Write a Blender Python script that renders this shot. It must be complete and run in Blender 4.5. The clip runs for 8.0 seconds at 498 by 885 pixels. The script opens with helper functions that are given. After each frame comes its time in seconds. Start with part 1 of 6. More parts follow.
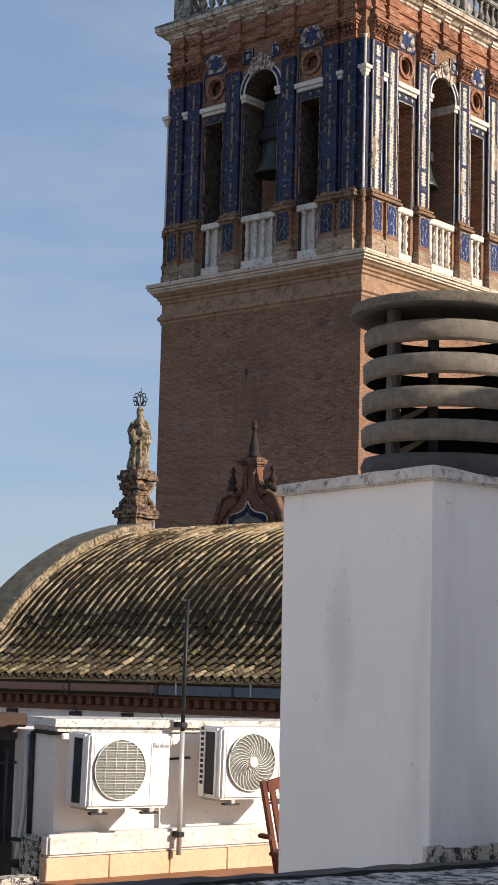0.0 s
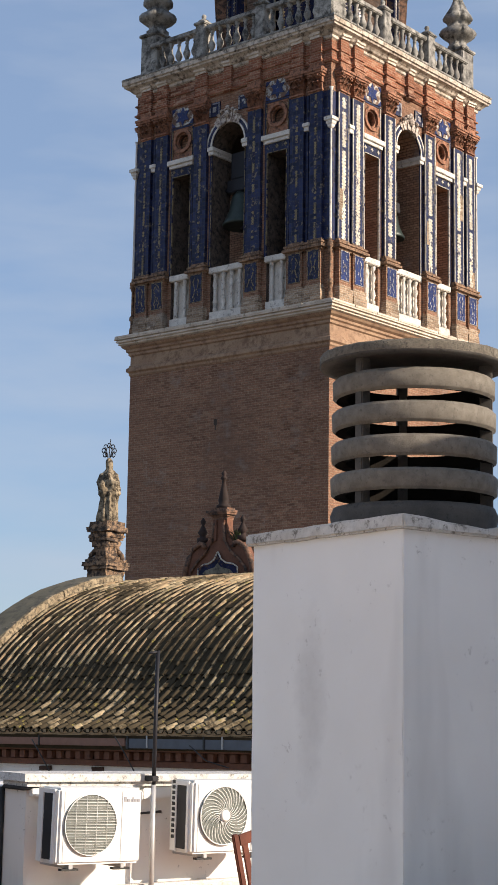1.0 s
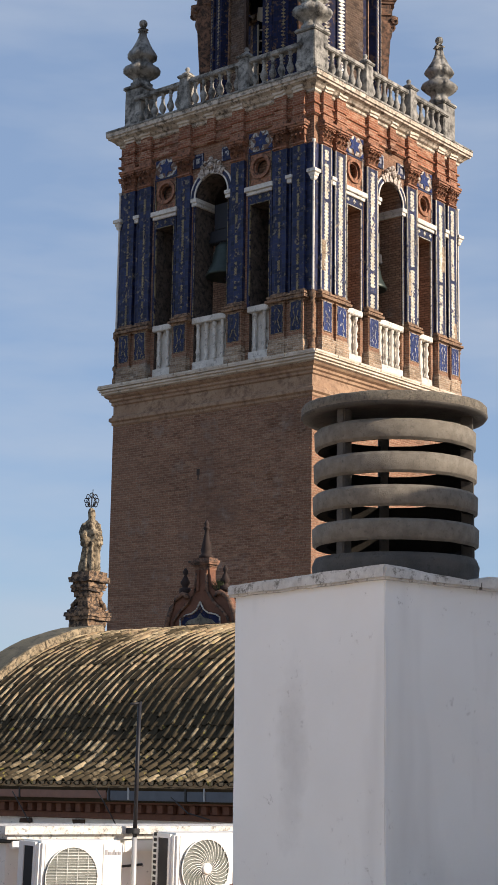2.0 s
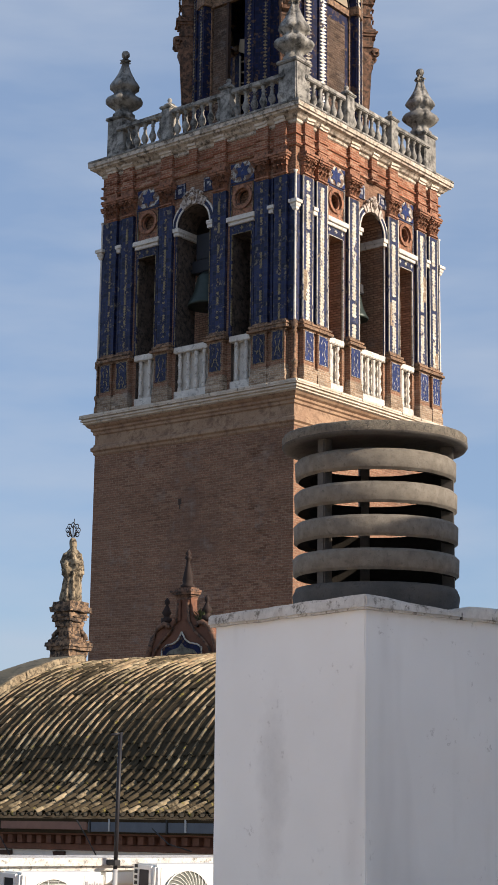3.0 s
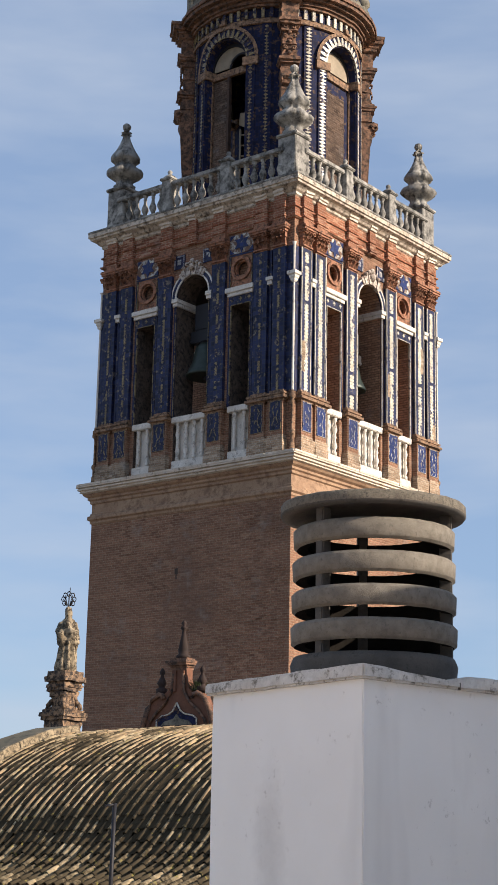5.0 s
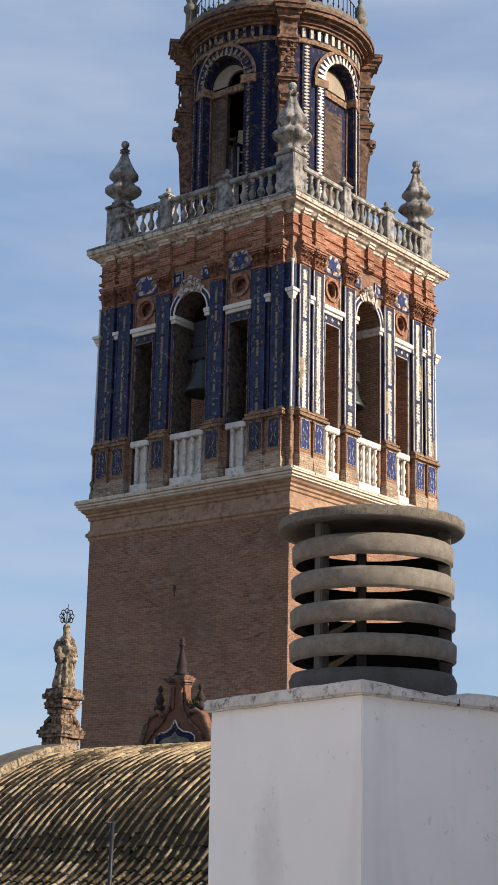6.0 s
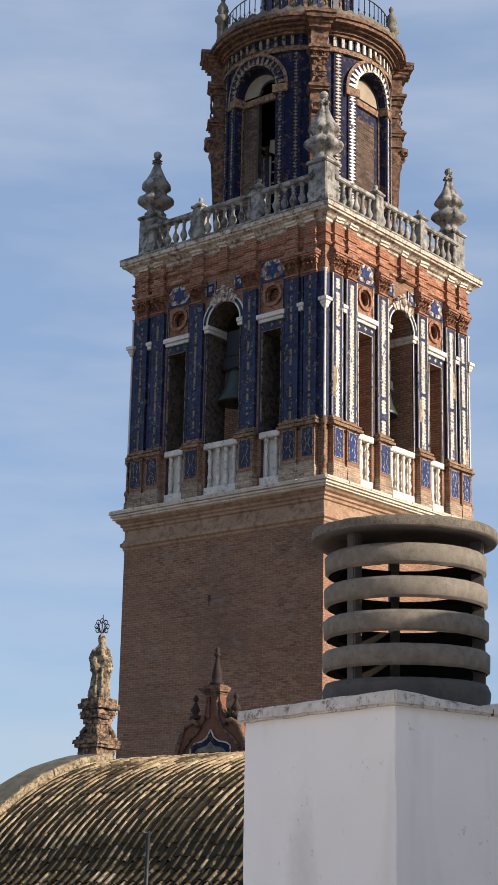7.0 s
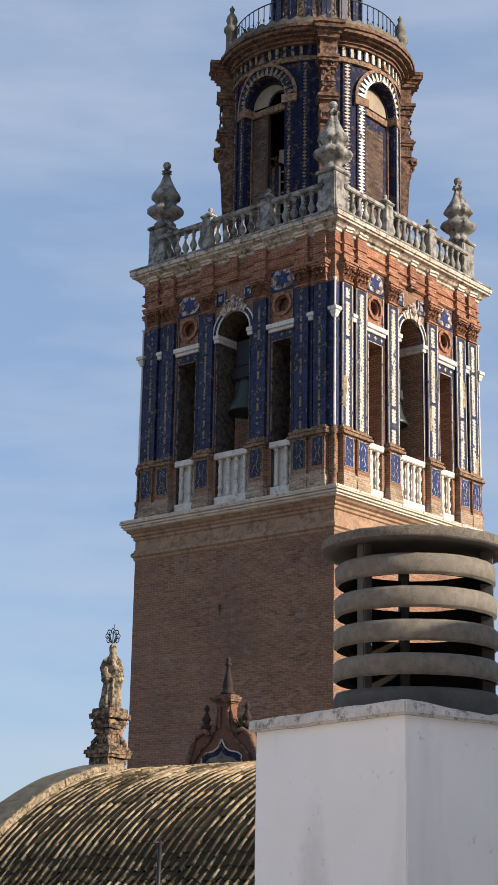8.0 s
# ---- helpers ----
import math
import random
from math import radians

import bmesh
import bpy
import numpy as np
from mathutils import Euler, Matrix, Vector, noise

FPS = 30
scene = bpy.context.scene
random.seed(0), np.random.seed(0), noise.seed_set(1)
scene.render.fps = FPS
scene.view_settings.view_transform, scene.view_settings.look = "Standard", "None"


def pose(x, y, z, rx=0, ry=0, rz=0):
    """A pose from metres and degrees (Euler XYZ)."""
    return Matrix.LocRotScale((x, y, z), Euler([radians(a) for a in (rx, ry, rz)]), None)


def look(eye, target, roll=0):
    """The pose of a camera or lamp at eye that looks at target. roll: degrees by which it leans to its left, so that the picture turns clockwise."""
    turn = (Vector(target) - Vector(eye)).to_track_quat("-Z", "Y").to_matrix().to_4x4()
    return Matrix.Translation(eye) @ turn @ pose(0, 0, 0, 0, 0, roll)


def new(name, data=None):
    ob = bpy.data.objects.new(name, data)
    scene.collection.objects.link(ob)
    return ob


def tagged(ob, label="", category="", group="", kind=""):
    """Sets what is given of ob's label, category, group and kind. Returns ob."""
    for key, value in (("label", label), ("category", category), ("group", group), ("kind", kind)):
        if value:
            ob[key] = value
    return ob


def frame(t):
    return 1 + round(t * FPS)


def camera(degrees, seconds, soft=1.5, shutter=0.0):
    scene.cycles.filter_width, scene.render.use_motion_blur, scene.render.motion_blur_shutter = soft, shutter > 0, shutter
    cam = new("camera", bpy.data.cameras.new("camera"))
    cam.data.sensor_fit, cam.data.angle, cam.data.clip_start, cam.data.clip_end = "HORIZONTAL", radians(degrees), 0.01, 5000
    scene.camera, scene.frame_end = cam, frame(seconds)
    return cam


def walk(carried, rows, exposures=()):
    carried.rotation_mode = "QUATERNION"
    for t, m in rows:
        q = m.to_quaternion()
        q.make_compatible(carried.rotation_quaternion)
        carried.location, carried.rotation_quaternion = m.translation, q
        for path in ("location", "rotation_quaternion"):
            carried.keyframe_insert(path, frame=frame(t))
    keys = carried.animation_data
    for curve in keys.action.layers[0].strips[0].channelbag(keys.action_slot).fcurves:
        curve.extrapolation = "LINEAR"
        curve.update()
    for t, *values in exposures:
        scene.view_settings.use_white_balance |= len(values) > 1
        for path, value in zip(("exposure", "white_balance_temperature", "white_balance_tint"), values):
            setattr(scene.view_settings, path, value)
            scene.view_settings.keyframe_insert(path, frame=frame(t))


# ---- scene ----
# Camera: hand held on a roof terrace, tilting up the tower.
cam = camera(17.59, 8.0, soft=1.25)
PATH = [
    (0.0, (28.555, -37.707, 10.025), (2.434, -7.822, 14.983), 1.49),
    (0.5, (28.543, -37.688, 10.027), (2.744, -7.729, 16.096), 1.03),
    (1.0, (28.541, -37.687, 10.026), (3.089, -7.462, 16.242), 0.89),
    (1.5, (28.548, -37.694, 10.026), (3.282, -7.447, 16.865), 0.90),
    (2.0, (28.551, -37.694, 10.027), (3.548, -7.371, 17.470), 0.87),
    (2.2, (28.552, -37.694, 10.027), (3.645, -7.340, 17.659), 0.86),
    (3.3, (28.560, -37.697, 10.027), (4.080, -7.195, 18.419), 0.76),
    (3.5, (28.561, -37.697, 10.027), (4.098, -7.232, 18.597), 0.76),
    (4.0, (28.551, -37.693, 10.021), (4.128, -7.272, 18.857), 0.96),
    (4.5, (28.547, -37.699, 10.018), (4.165, -7.368, 19.266), 1.11),
    (5.0, (28.557, -37.705, 10.017), (4.267, -7.497, 19.890), 1.21),
    (5.2, (28.556, -37.704, 10.016), (4.301, -7.494, 19.971), 1.21),
    (6.3, (28.549, -37.697, 10.014), (4.370, -7.575, 20.407), 1.20),
    (6.5, (28.548, -37.696, 10.013), (4.369, -7.591, 20.460), 1.20),
    (7.0, (28.563, -37.703, 10.018), (3.745, -8.137, 20.500), 1.15),
    (7.5, (28.567, -37.708, 10.019), (3.544, -8.401, 20.739), 1.16),
    (8.0, (28.588, -37.733, 10.014), (3.611, -8.380, 20.716), 1.08),
]
walk(cam, [(t, look(eye, target, roll)) for t, eye, target, roll in PATH], exposures=[(t, e, 6950, 12.0) for t, e in ((0.0, 0.37), (0.5, 0.48), (2.0, 0.46), (3.5, 0.47), (4.0, 0.50), (4.5, 0.70), (5.0, 0.58), (6.5, 0.56), (8.0, 0.56))])

# World, sun and sky
SUN_AZ, SUN_EL = radians(74), radians(24)
world = bpy.data.worlds.new("sky")
scene.world = world
world.use_nodes = True
wn, wl = world.node_tree.nodes, world.node_tree.links
sky = wn.new("ShaderNodeTexSky")
sky.sky_type, sky.sun_disc = "NISHITA", False
sky.sun_elevation, sky.sun_rotation = SUN_EL, SUN_AZ
sky.air_density, sky.dust_density, sky.ozone_density = 1.0, 0.25, 4.0
back = wn["Background"]
back.inputs["Strength"].default_value = 0.134
# thin high cloud, streaked
tc = wn.new("ShaderNodeTexCoord")
mp = wn.new("ShaderNodeMapping")
mp.inputs["Scale"].default_value = (2.2, 3.0, 11.0)
mp.inputs["Rotation"].default_value = (0.1, 0.25, 0.3)
cn = wn.new("ShaderNodeTexNoise")
cn.inputs["Scale"].default_value, cn.inputs["Detail"].default_value = 1.6, 5.0
cn.inputs["Roughness"].default_value = 0.5
cr = wn.new("ShaderNodeValToRGB")
cr.color_ramp.elements[0].position, cr.color_ramp.elements[1].position = 0.40, 0.74
cr.color_ramp.elements[0].color, cr.color_ramp.elements[1].color = (0, 0, 0, 1), (0.66, 0.66, 0.66, 1)
veil = wn.new("ShaderNodeMixRGB")          # even high haze over the clear sky
veil.inputs["Fac"].default_value = 0.72
veil.inputs["Color2"].default_value = (1.45, 2.1, 3.3, 1)
cm = wn.new("ShaderNodeMixRGB")
cm.inputs["Color2"].default_value = (2.7, 3.2, 4.0, 1)
wl.new(tc.outputs["Generated"], mp.inputs["Vector"])
wl.new(mp.outputs["Vector"], cn.inputs["Vector"])
wl.new(cn.outputs["Fac"], cr.inputs["Fac"])
wl.new(cr.outputs["Color"], cm.inputs["Fac"])
wl.new(sky.outputs["Color"], veil.inputs["Color1"])
wl.new(veil.outputs["Color"], cm.inputs["Color1"])
wl.new(cm.outputs["Color"], back.inputs["Color"])
sun_data = bpy.data.lights.new("sun", "SUN")
sun_data.energy, sun_data.angle, sun_data.color = 5.0, radians(0.5), (1.0, 0.89, 0.76)
sun = new("sun", sun_data)
sun_dir = Vector((math.sin(SUN_AZ) * math.cos(SUN_EL), math.cos(SUN_AZ) * math.cos(SUN_EL), math.sin(SUN_EL)))
sun.matrix_basis = look(sun_dir * 60, (0, 0, 0))


# ---------------------------------------------------------------- materials
class Nodes:
    """A small builder for node materials."""

    def __init__(self, name):
        self.mat = bpy.data.materials.new(name)
        self.mat.use_nodes = True
        self.t = self.mat.node_tree
        self.bsdf = self.t.nodes["Principled BSDF"]

    def add(self, kind, **inputs):
        n = self.t.nodes.new(kind)
        for k, v in inputs.items():
            n.inputs[k.replace("_", " ")].default_value = v
        return n

    def link(self, a, b):
        self.t.links.new(a, b)

    def noise(self, vec, scale, detail=4.0, rough=0.55):
        n = self.add("ShaderNodeTexNoise", Scale=scale, Detail=detail, Roughness=rough)
        self.link(vec, n.inputs["Vector"])
        return n.outputs["Fac"]

    def ramp(self, fac, stops):
        r = self.add("ShaderNodeValToRGB")
        e = r.color_ramp.elements
        while len(e) < len(stops):
            e.new(0.5)
        for el, (p, c) in zip(e, stops):
            el.position = p
            el.color = (*c, 1) if len(c) == 3 else c
        self.link(fac, r.inputs["Fac"])
        return r.outputs["Color"]

    def mix(self, fac, a, b, how="MIX"):
        m = self.add("ShaderNodeMixRGB")
        m.blend_type = how
        for sock, v in ((m.inputs["Fac"], fac), (m.inputs["Color1"], a), (m.inputs["Color2"], b)):
            if isinstance(v, (int, float)):
                sock.default_value = v
            elif isinstance(v, tuple):
                sock.default_value = (*v, 1)
            else:
                self.link(v, sock)
        return m.outputs["Color"]

    def bump(self, height, strength, distance):
        b = self.add("ShaderNodeBump", Strength=strength, Distance=distance)
        self.link(height, b.inputs["Height"])
        self.link(b.outputs["Normal"], self.bsdf.inputs["Normal"])

    def place(self):
        return self.add("ShaderNodeNewGeometry").outputs["Position"]

    def wall_uv(self):
        """Running length and height on upright walls along either axis."""
        s = self.add("ShaderNodeSeparateXYZ")
        self.link(self.place(), s.inputs["Vector"])
        a = self.add("ShaderNodeMath")
        self.link(s.outputs["X"], a.inputs[0])
        self.link(s.outputs["Y"], a.inputs[1])
        c = self.add("ShaderNodeCombineXYZ")
        self.link(a.outputs[0], c.inputs["X"])
        self.link(s.outputs["Z"], c.inputs["Y"])
        return c.outputs["Vector"]


G = lambda v: (v, v, v)
BLACK, WHITE = G(0.0), G(1.0)


def weathered(name, light, dark, stain, rough=0.8, scale=3.0, stain_at=(0.55, 0.72), bump=0.3, grain=40.0, spec=0.3, metal=0.0, depth=0.01):
    """A mineral surface: two tones at a large scale, stains with their own shape, grain and relief."""
    m = Nodes(name)
    pos = m.place()
    big = m.noise(pos, scale, 5.0)
    col = m.ramp(big, [(0.35, light), (0.68, dark)])
    fine = m.noise(pos, grain, 4.0, 0.65)
    col = m.mix(0.5, col, m.ramp(fine, [(0.3, G(0.62)), (0.7, G(1.0))]), "MULTIPLY")
    st = m.noise(pos, scale * 2.7, 8.0, 0.72)
    col = m.mix(m.ramp(st, [(stain_at[0], BLACK), (stain_at[1], WHITE)]), col, stain)
    m.link(col, m.bsdf.inputs["Base Color"])
    m.bsdf.inputs["Roughness"].default_value = rough
    m.bsdf.inputs["Metallic"].default_value = metal
    m.bsdf.inputs["Specular IOR Level"].default_value = spec
    m.bump(m.mix(0.5, fine, st), bump, depth)
    return m.mat


def brickwork(name, c1, c2, mortar, stain, course=0.062, length=0.29, stain_at=(0.5, 0.75), strength=1.0, dashes=1.0):
    m = Nodes(name)
    uv = m.wall_uv()
    pos = m.place()
    b = m.add("ShaderNodeTexBrick", Scale=1.0, Mortar_Size=0.013, Mortar_Smooth=0.4, Bias=0.0, Brick_Width=length, Row_Height=course)
    m.link(uv, b.inputs["Vector"])
    b.inputs["Color1"].default_value = (*c1, 1)
    b.inputs["Color2"].default_value = (*c2, 1)
    b.inputs["Mortar"].default_value = (*mortar, 1)
    fine = m.noise(pos, 22.0, 5.0, 0.65)
    big = m.noise(pos, 0.55, 6.0, 0.6)
    col = m.mix(0.75, b.outputs["Color"], m.ramp(fine, [(0.30, G(0.35)), (0.70, G(1.1))]), "MULTIPLY")
    col = m.mix(m.ramp(big, [(stain_at[0], BLACK), (stain_at[1], G(0.75))]), col, stain)
    pale = m.noise(pos, 1.1, 7.0, 0.68)
    col = m.mix(m.ramp(pale, [(0.58, BLACK), (0.74, G(0.55))]), col, tuple(0.5 * v + 0.22 for v in mortar))
    # rows of repair and weather run along the courses
    mp = m.add("ShaderNodeMapping")
    mp.inputs["Scale"].default_value = (0.25, 0.25, 3.5)
    m.link(pos, mp.inputs["Vector"])
    rows = m.noise(mp.outputs["Vector"], 1.0, 5.0, 0.6)
    col = m.mix(0.55, col, m.ramp(rows, [(0.3, G(0.6)), (0.7, G(1.1))]), "MULTIPLY")
    # single bricks worn back to a dark or a pale face, thick in some zones
    b2 = m.add("ShaderNodeTexBrick", Scale=1.0, Mortar_Size=0.004, Mortar_Smooth=0.1, Bias=0.0, Brick_Width=length * 0.8, Row_Height=course)
    m.link(uv, b2.inputs["Vector"])
    b2.inputs["Color1"].default_value, b2.inputs["Color2"].default_value, b2.inputs["Mortar"].default_value = (0, 0, 0, 1), (1, 1, 1, 1), (0.5, 0.5, 0.5, 1)
    dash = m.mix(0.18, b2.outputs["Color"], fine)
    zone = m.ramp(m.noise(pos, 0.32, 4.0, 0.6), [(0.40, G(0.25)), (0.60, WHITE)])
    col = m.mix(m.mix(1.0, m.ramp(dash, [(0.20, G(0.85 * dashes)), (0.34, BLACK)]), zone, "MULTIPLY"), col, tuple(0.28 * v for v in c2))
    col = m.mix(m.mix(1.0, m.ramp(dash, [(0.76, BLACK), (0.86, G(0.7 * dashes))]), zone, "MULTIPLY"), col, tuple(1.05 * v for v in mortar))
    m.link(col, m.bsdf.inputs["Base Color"])
    m.bsdf.inputs["Roughness"].default_value = 0.9
    m.bsdf.inputs["Specular IOR Level"].default_value = 0.2
    inv = m.add("ShaderNodeMath")
    inv.operation = "SUBTRACT"
    m.link(fine, inv.inputs[0])
    m.link(b.outputs["Fac"], inv.inputs[1])
    m.bump(inv.outputs[0], strength, 0.022)
    return m.mat


def glazed(name, base, dark, chip, chips=(0.6, 0.66), rough=0.3, tile=0.14):
    """Glazed ceramic with small tiles, uneven tone and chipped patches."""
    m = Nodes(name)
    pos = m.place()
    uv = m.wall_uv()
    b = m.add("ShaderNodeTexBrick", Scale=1.0, Mortar_Size=0.004, Mortar_Smooth=0.2, Bias=0.0, Brick_Width=tile, Row_Height=tile)
    b.offset = 0.0
    m.link(uv, b.inputs["Vector"])
    b.inputs["Color1"].default_value = (*base, 1)
    b.inputs["Color2"].default_value = (*dark, 1)
    b.inputs["Mortar"].default_value = (*[0.3 * v + 0.4 * w for v, w in zip(chip, dark)], 1)
    n = m.noise(pos, 5.0, 6.0, 0.65)
    col = m.mix(0.6, b.outputs["Color"], m.ramp(m.noise(pos, 1.3), [(0.3, G(0.55)), (0.7, G(1.15))]), "MULTIPLY")
    worn = m.ramp(n, [(chips[0], BLACK), (chips[1], WHITE)])
    col = m.mix(worn, col, chip)
    m.link(col, m.bsdf.inputs["Base Color"])
    m.link(m.mix(worn, G(rough), G(0.85)), m.bsdf.inputs["Roughness"])
    m.bsdf.inputs["Specular IOR Level"].default_value = 0.22
    m.bump(n, 0.35, 0.006)
    return m.mat


def plain(name, base, rough=0.5, metal=0.0, vary=0.2, scale=8.0, bump=0.08):
    m = Nodes(name)
    n = m.noise(m.place(), scale, 6.0, 0.6)
    lo = tuple(v * (1 - vary) for v in base)
    m.link(m.ramp(n, [(0.3, lo), (0.7, base)]), m.bsdf.inputs["Base Color"])
    m.bsdf.inputs["Roughness"].default_value = rough
    m.bsdf.inputs["Metallic"].default_value = metal
    m.bump(n, bump, 0.004)
    return m.mat


BRICK = brickwork("tower_brick", (0.43, 0.225, 0.145), (0.31, 0.158, 0.102), (0.44, 0.30, 0.205), (0.17, 0.10, 0.072), course=0.078, dashes=0.45)
DARK_MOULD = weathered("grimy_brick_moulding", (0.30, 0.16, 0.10), (0.17, 0.092, 0.061), (0.045, 0.033, 0.027), scale=2.4, stain_at=(0.42, 0.60), grain=14.0, bump=0.8, depth=0.02)
BASE_MOULD = weathered("brown_base_moulding", (0.38, 0.235, 0.145), (0.23, 0.135, 0.085), (0.06, 0.042, 0.032), scale=3.2, stain_at=(0.44, 0.60), grain=16.0, bump=0.8, depth=0.02)
PALE_BRICK = brickwork("worn_pale_brick", (0.58, 0.42, 0.29), (0.44, 0.29, 0.19), (0.62, 0.52, 0.41), (0.14, 0.11, 0.085), course=0.075, stain_at=(0.44, 0.64), dashes=0.7)
TAN_RENDER = weathered("tan_render", (0.42, 0.28, 0.183), (0.32, 0.20, 0.13), (0.19, 0.115, 0.075), scale=1.5, stain_at=(0.47, 0.64), bump=0.6, grain=18.0)
DARK_BRICK = weathered("dark_brick", (0.095, 0.055, 0.04), (0.055, 0.036, 0.029), (0.022, 0.018, 0.016), scale=2.5, grain=16.0, bump=0.6)
RED_BRICK = brickwork("red_brick", (0.49, 0.20, 0.118), (0.36, 0.135, 0.078), (0.55, 0.37, 0.26), (0.17, 0.08, 0.055), course=0.085, stain_at=(0.45, 0.70), dashes=0.7)
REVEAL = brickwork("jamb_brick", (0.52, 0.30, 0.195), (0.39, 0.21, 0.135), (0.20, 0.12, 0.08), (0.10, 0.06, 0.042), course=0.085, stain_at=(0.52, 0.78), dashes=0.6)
INFILL = brickwork("dark_infill_brick", (0.20, 0.13, 0.095), (0.12, 0.075, 0.055), (0.24, 0.18, 0.14), (0.05, 0.036, 0.03), course=0.085, stain_at=(0.45, 0.65), dashes=0.9)
# rough, darker reveal for the shaded faces, shade put into its colour
DIM_REVEAL = weathered("dim_reveal", (0.15, 0.112, 0.09), (0.085, 0.062, 0.05), (0.028, 0.022, 0.019), scale=2.6, stain_at=(0.46, 0.62), grain=9.0, bump=0.9, depth=0.03)
# near-black for the gable finials: missing shade put into the colour
FINIAL_SHADE = weathered("finial_shade", (0.050, 0.030, 0.025), (0.032, 0.021, 0.018), (0.016, 0.013, 0.012), scale=3.0, grain=16.0, bump=0.7)
# soot and the shade of the cowl's gaps in one near-black colour
FLUE = weathered("soot_shade_concrete", (0.020, 0.018, 0.016), (0.015, 0.0135, 0.012), (0.010, 0.009, 0.008), scale=9.0, grain=120.0, bump=0.7, depth=0.005, spec=0.03, rough=0.95)
FOOT_CONCRETE = weathered("dark_foot_concrete", (0.10, 0.092, 0.082), (0.065, 0.06, 0.054), (0.03, 0.028, 0.026), scale=14.0, grain=200.0, bump=0.7, depth=0.005)
SPACER = weathered("grey_mortar", (0.11, 0.10, 0.09), (0.07, 0.065, 0.06), (0.035, 0.032, 0.03), scale=12.0, grain=150.0, bump=0.5, depth=0.004)
MOULD = weathered("brick_moulding", (0.42, 0.20, 0.12), (0.27, 0.12, 0.073), (0.065, 0.04, 0.03), scale=3.0, stain_at=(0.47, 0.63), grain=14.0, bump=0.8, depth=0.02)
CORNICE_TOP = weathered("blackened_cornice_stone", (0.70, 0.61, 0.51), (0.46, 0.38, 0.30), (0.10, 0.08, 0.065), scale=1.9, stain_at=(0.47, 0.63), bump=0.5, grain=16.0)
CORNICE = weathered("cornice_stone", (0.72, 0.63, 0.53), (0.54, 0.45, 0.36), (0.17, 0.13, 0.10), scale=1.9, stain_at=(0.54, 0.72), bump=0.4, grain=16.0)
GREY_STONE = weathered("grey_stone", (0.46, 0.44, 0.40), (0.20, 0.192, 0.178), (0.06, 0.058, 0.053), scale=1.2, stain_at=(0.43, 0.62), bump=0.35, grain=30.0)
WHITE_STONE = weathered("white_marble", (0.76, 0.715, 0.65), (0.60, 0.555, 0.50), (0.17, 0.145, 0.12), scale=2.2, stain_at=(0.54, 0.70), bump=0.3, grain=16.0)
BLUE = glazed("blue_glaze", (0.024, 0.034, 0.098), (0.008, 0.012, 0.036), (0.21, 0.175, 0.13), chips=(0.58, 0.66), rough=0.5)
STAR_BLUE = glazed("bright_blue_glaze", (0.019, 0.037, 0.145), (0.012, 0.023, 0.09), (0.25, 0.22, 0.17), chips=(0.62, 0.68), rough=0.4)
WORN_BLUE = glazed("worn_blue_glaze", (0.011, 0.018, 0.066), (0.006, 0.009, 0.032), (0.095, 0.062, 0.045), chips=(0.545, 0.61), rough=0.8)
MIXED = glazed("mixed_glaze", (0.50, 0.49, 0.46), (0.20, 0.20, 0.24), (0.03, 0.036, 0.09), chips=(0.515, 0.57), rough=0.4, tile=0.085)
# dull copy of the pale glaze, for tiles on the shaded sides
PALE_SHADE = glazed("pale_glaze_shaded", (0.32, 0.25, 0.13), (0.20, 0.15, 0.08), (0.03, 0.03, 0.06), chips=(0.50, 0.56), tile=0.1)
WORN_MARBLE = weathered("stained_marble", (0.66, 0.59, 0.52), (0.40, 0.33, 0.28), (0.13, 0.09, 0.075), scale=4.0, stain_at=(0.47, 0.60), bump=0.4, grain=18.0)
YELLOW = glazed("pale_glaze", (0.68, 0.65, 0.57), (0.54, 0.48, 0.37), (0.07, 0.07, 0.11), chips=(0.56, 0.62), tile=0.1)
STAR_GROUND = glazed("flaked_white_glaze", (0.56, 0.55, 0.50), (0.40, 0.39, 0.37), (0.16, 0.10, 0.075), chips=(0.43, 0.51), rough=0.6, tile=0.2)
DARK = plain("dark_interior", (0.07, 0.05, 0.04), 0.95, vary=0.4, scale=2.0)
PINNACLE = weathered("pinnacle_brick", (0.36, 0.235, 0.145), (0.21, 0.13, 0.082), (0.035, 0.026, 0.022), scale=3.2, stain_at=(0.43, 0.56), bump=0.8, grain=14.0)
STATUE = weathered("carved_stone", (0.40, 0.325, 0.225), (0.24, 0.185, 0.12), (0.055, 0.043, 0.03), scale=4.0, stain_at=(0.45, 0.56), bump=0.7, grain=12.0)
LICHEN = weathered("lichen_stone", (0.23, 0.21, 0.165), (0.13, 0.12, 0.095), (0.05, 0.046, 0.038), scale=2.5, stain_at=(0.48, 0.66), bump=0.6, grain=10.0)
OLIVE = weathered("olive_lichen_render", (0.17, 0.15, 0.105), (0.11, 0.10, 0.07), (0.055, 0.05, 0.038), scale=1.6, stain_at=(0.48, 0.66), bump=0.6, grain=14.0)
EDGE_STONE = weathered("tan_rubble", (0.40, 0.32, 0.21), (0.25, 0.19, 0.12), (0.07, 0.058, 0.042), scale=5.0, stain_at=(0.46, 0.60), bump=0.8, grain=16.0)
IRON = plain("wrought_iron", (0.02, 0.02, 0.025), 0.55, 0.4)
WEED = plain("weed_green", (0.075, 0.095, 0.035), 0.7, vary=0.5)
BRONZE = plain("bell_bronze", (0.04, 0.056, 0.048), 0.45, 0.5, 0.4, 4.0)
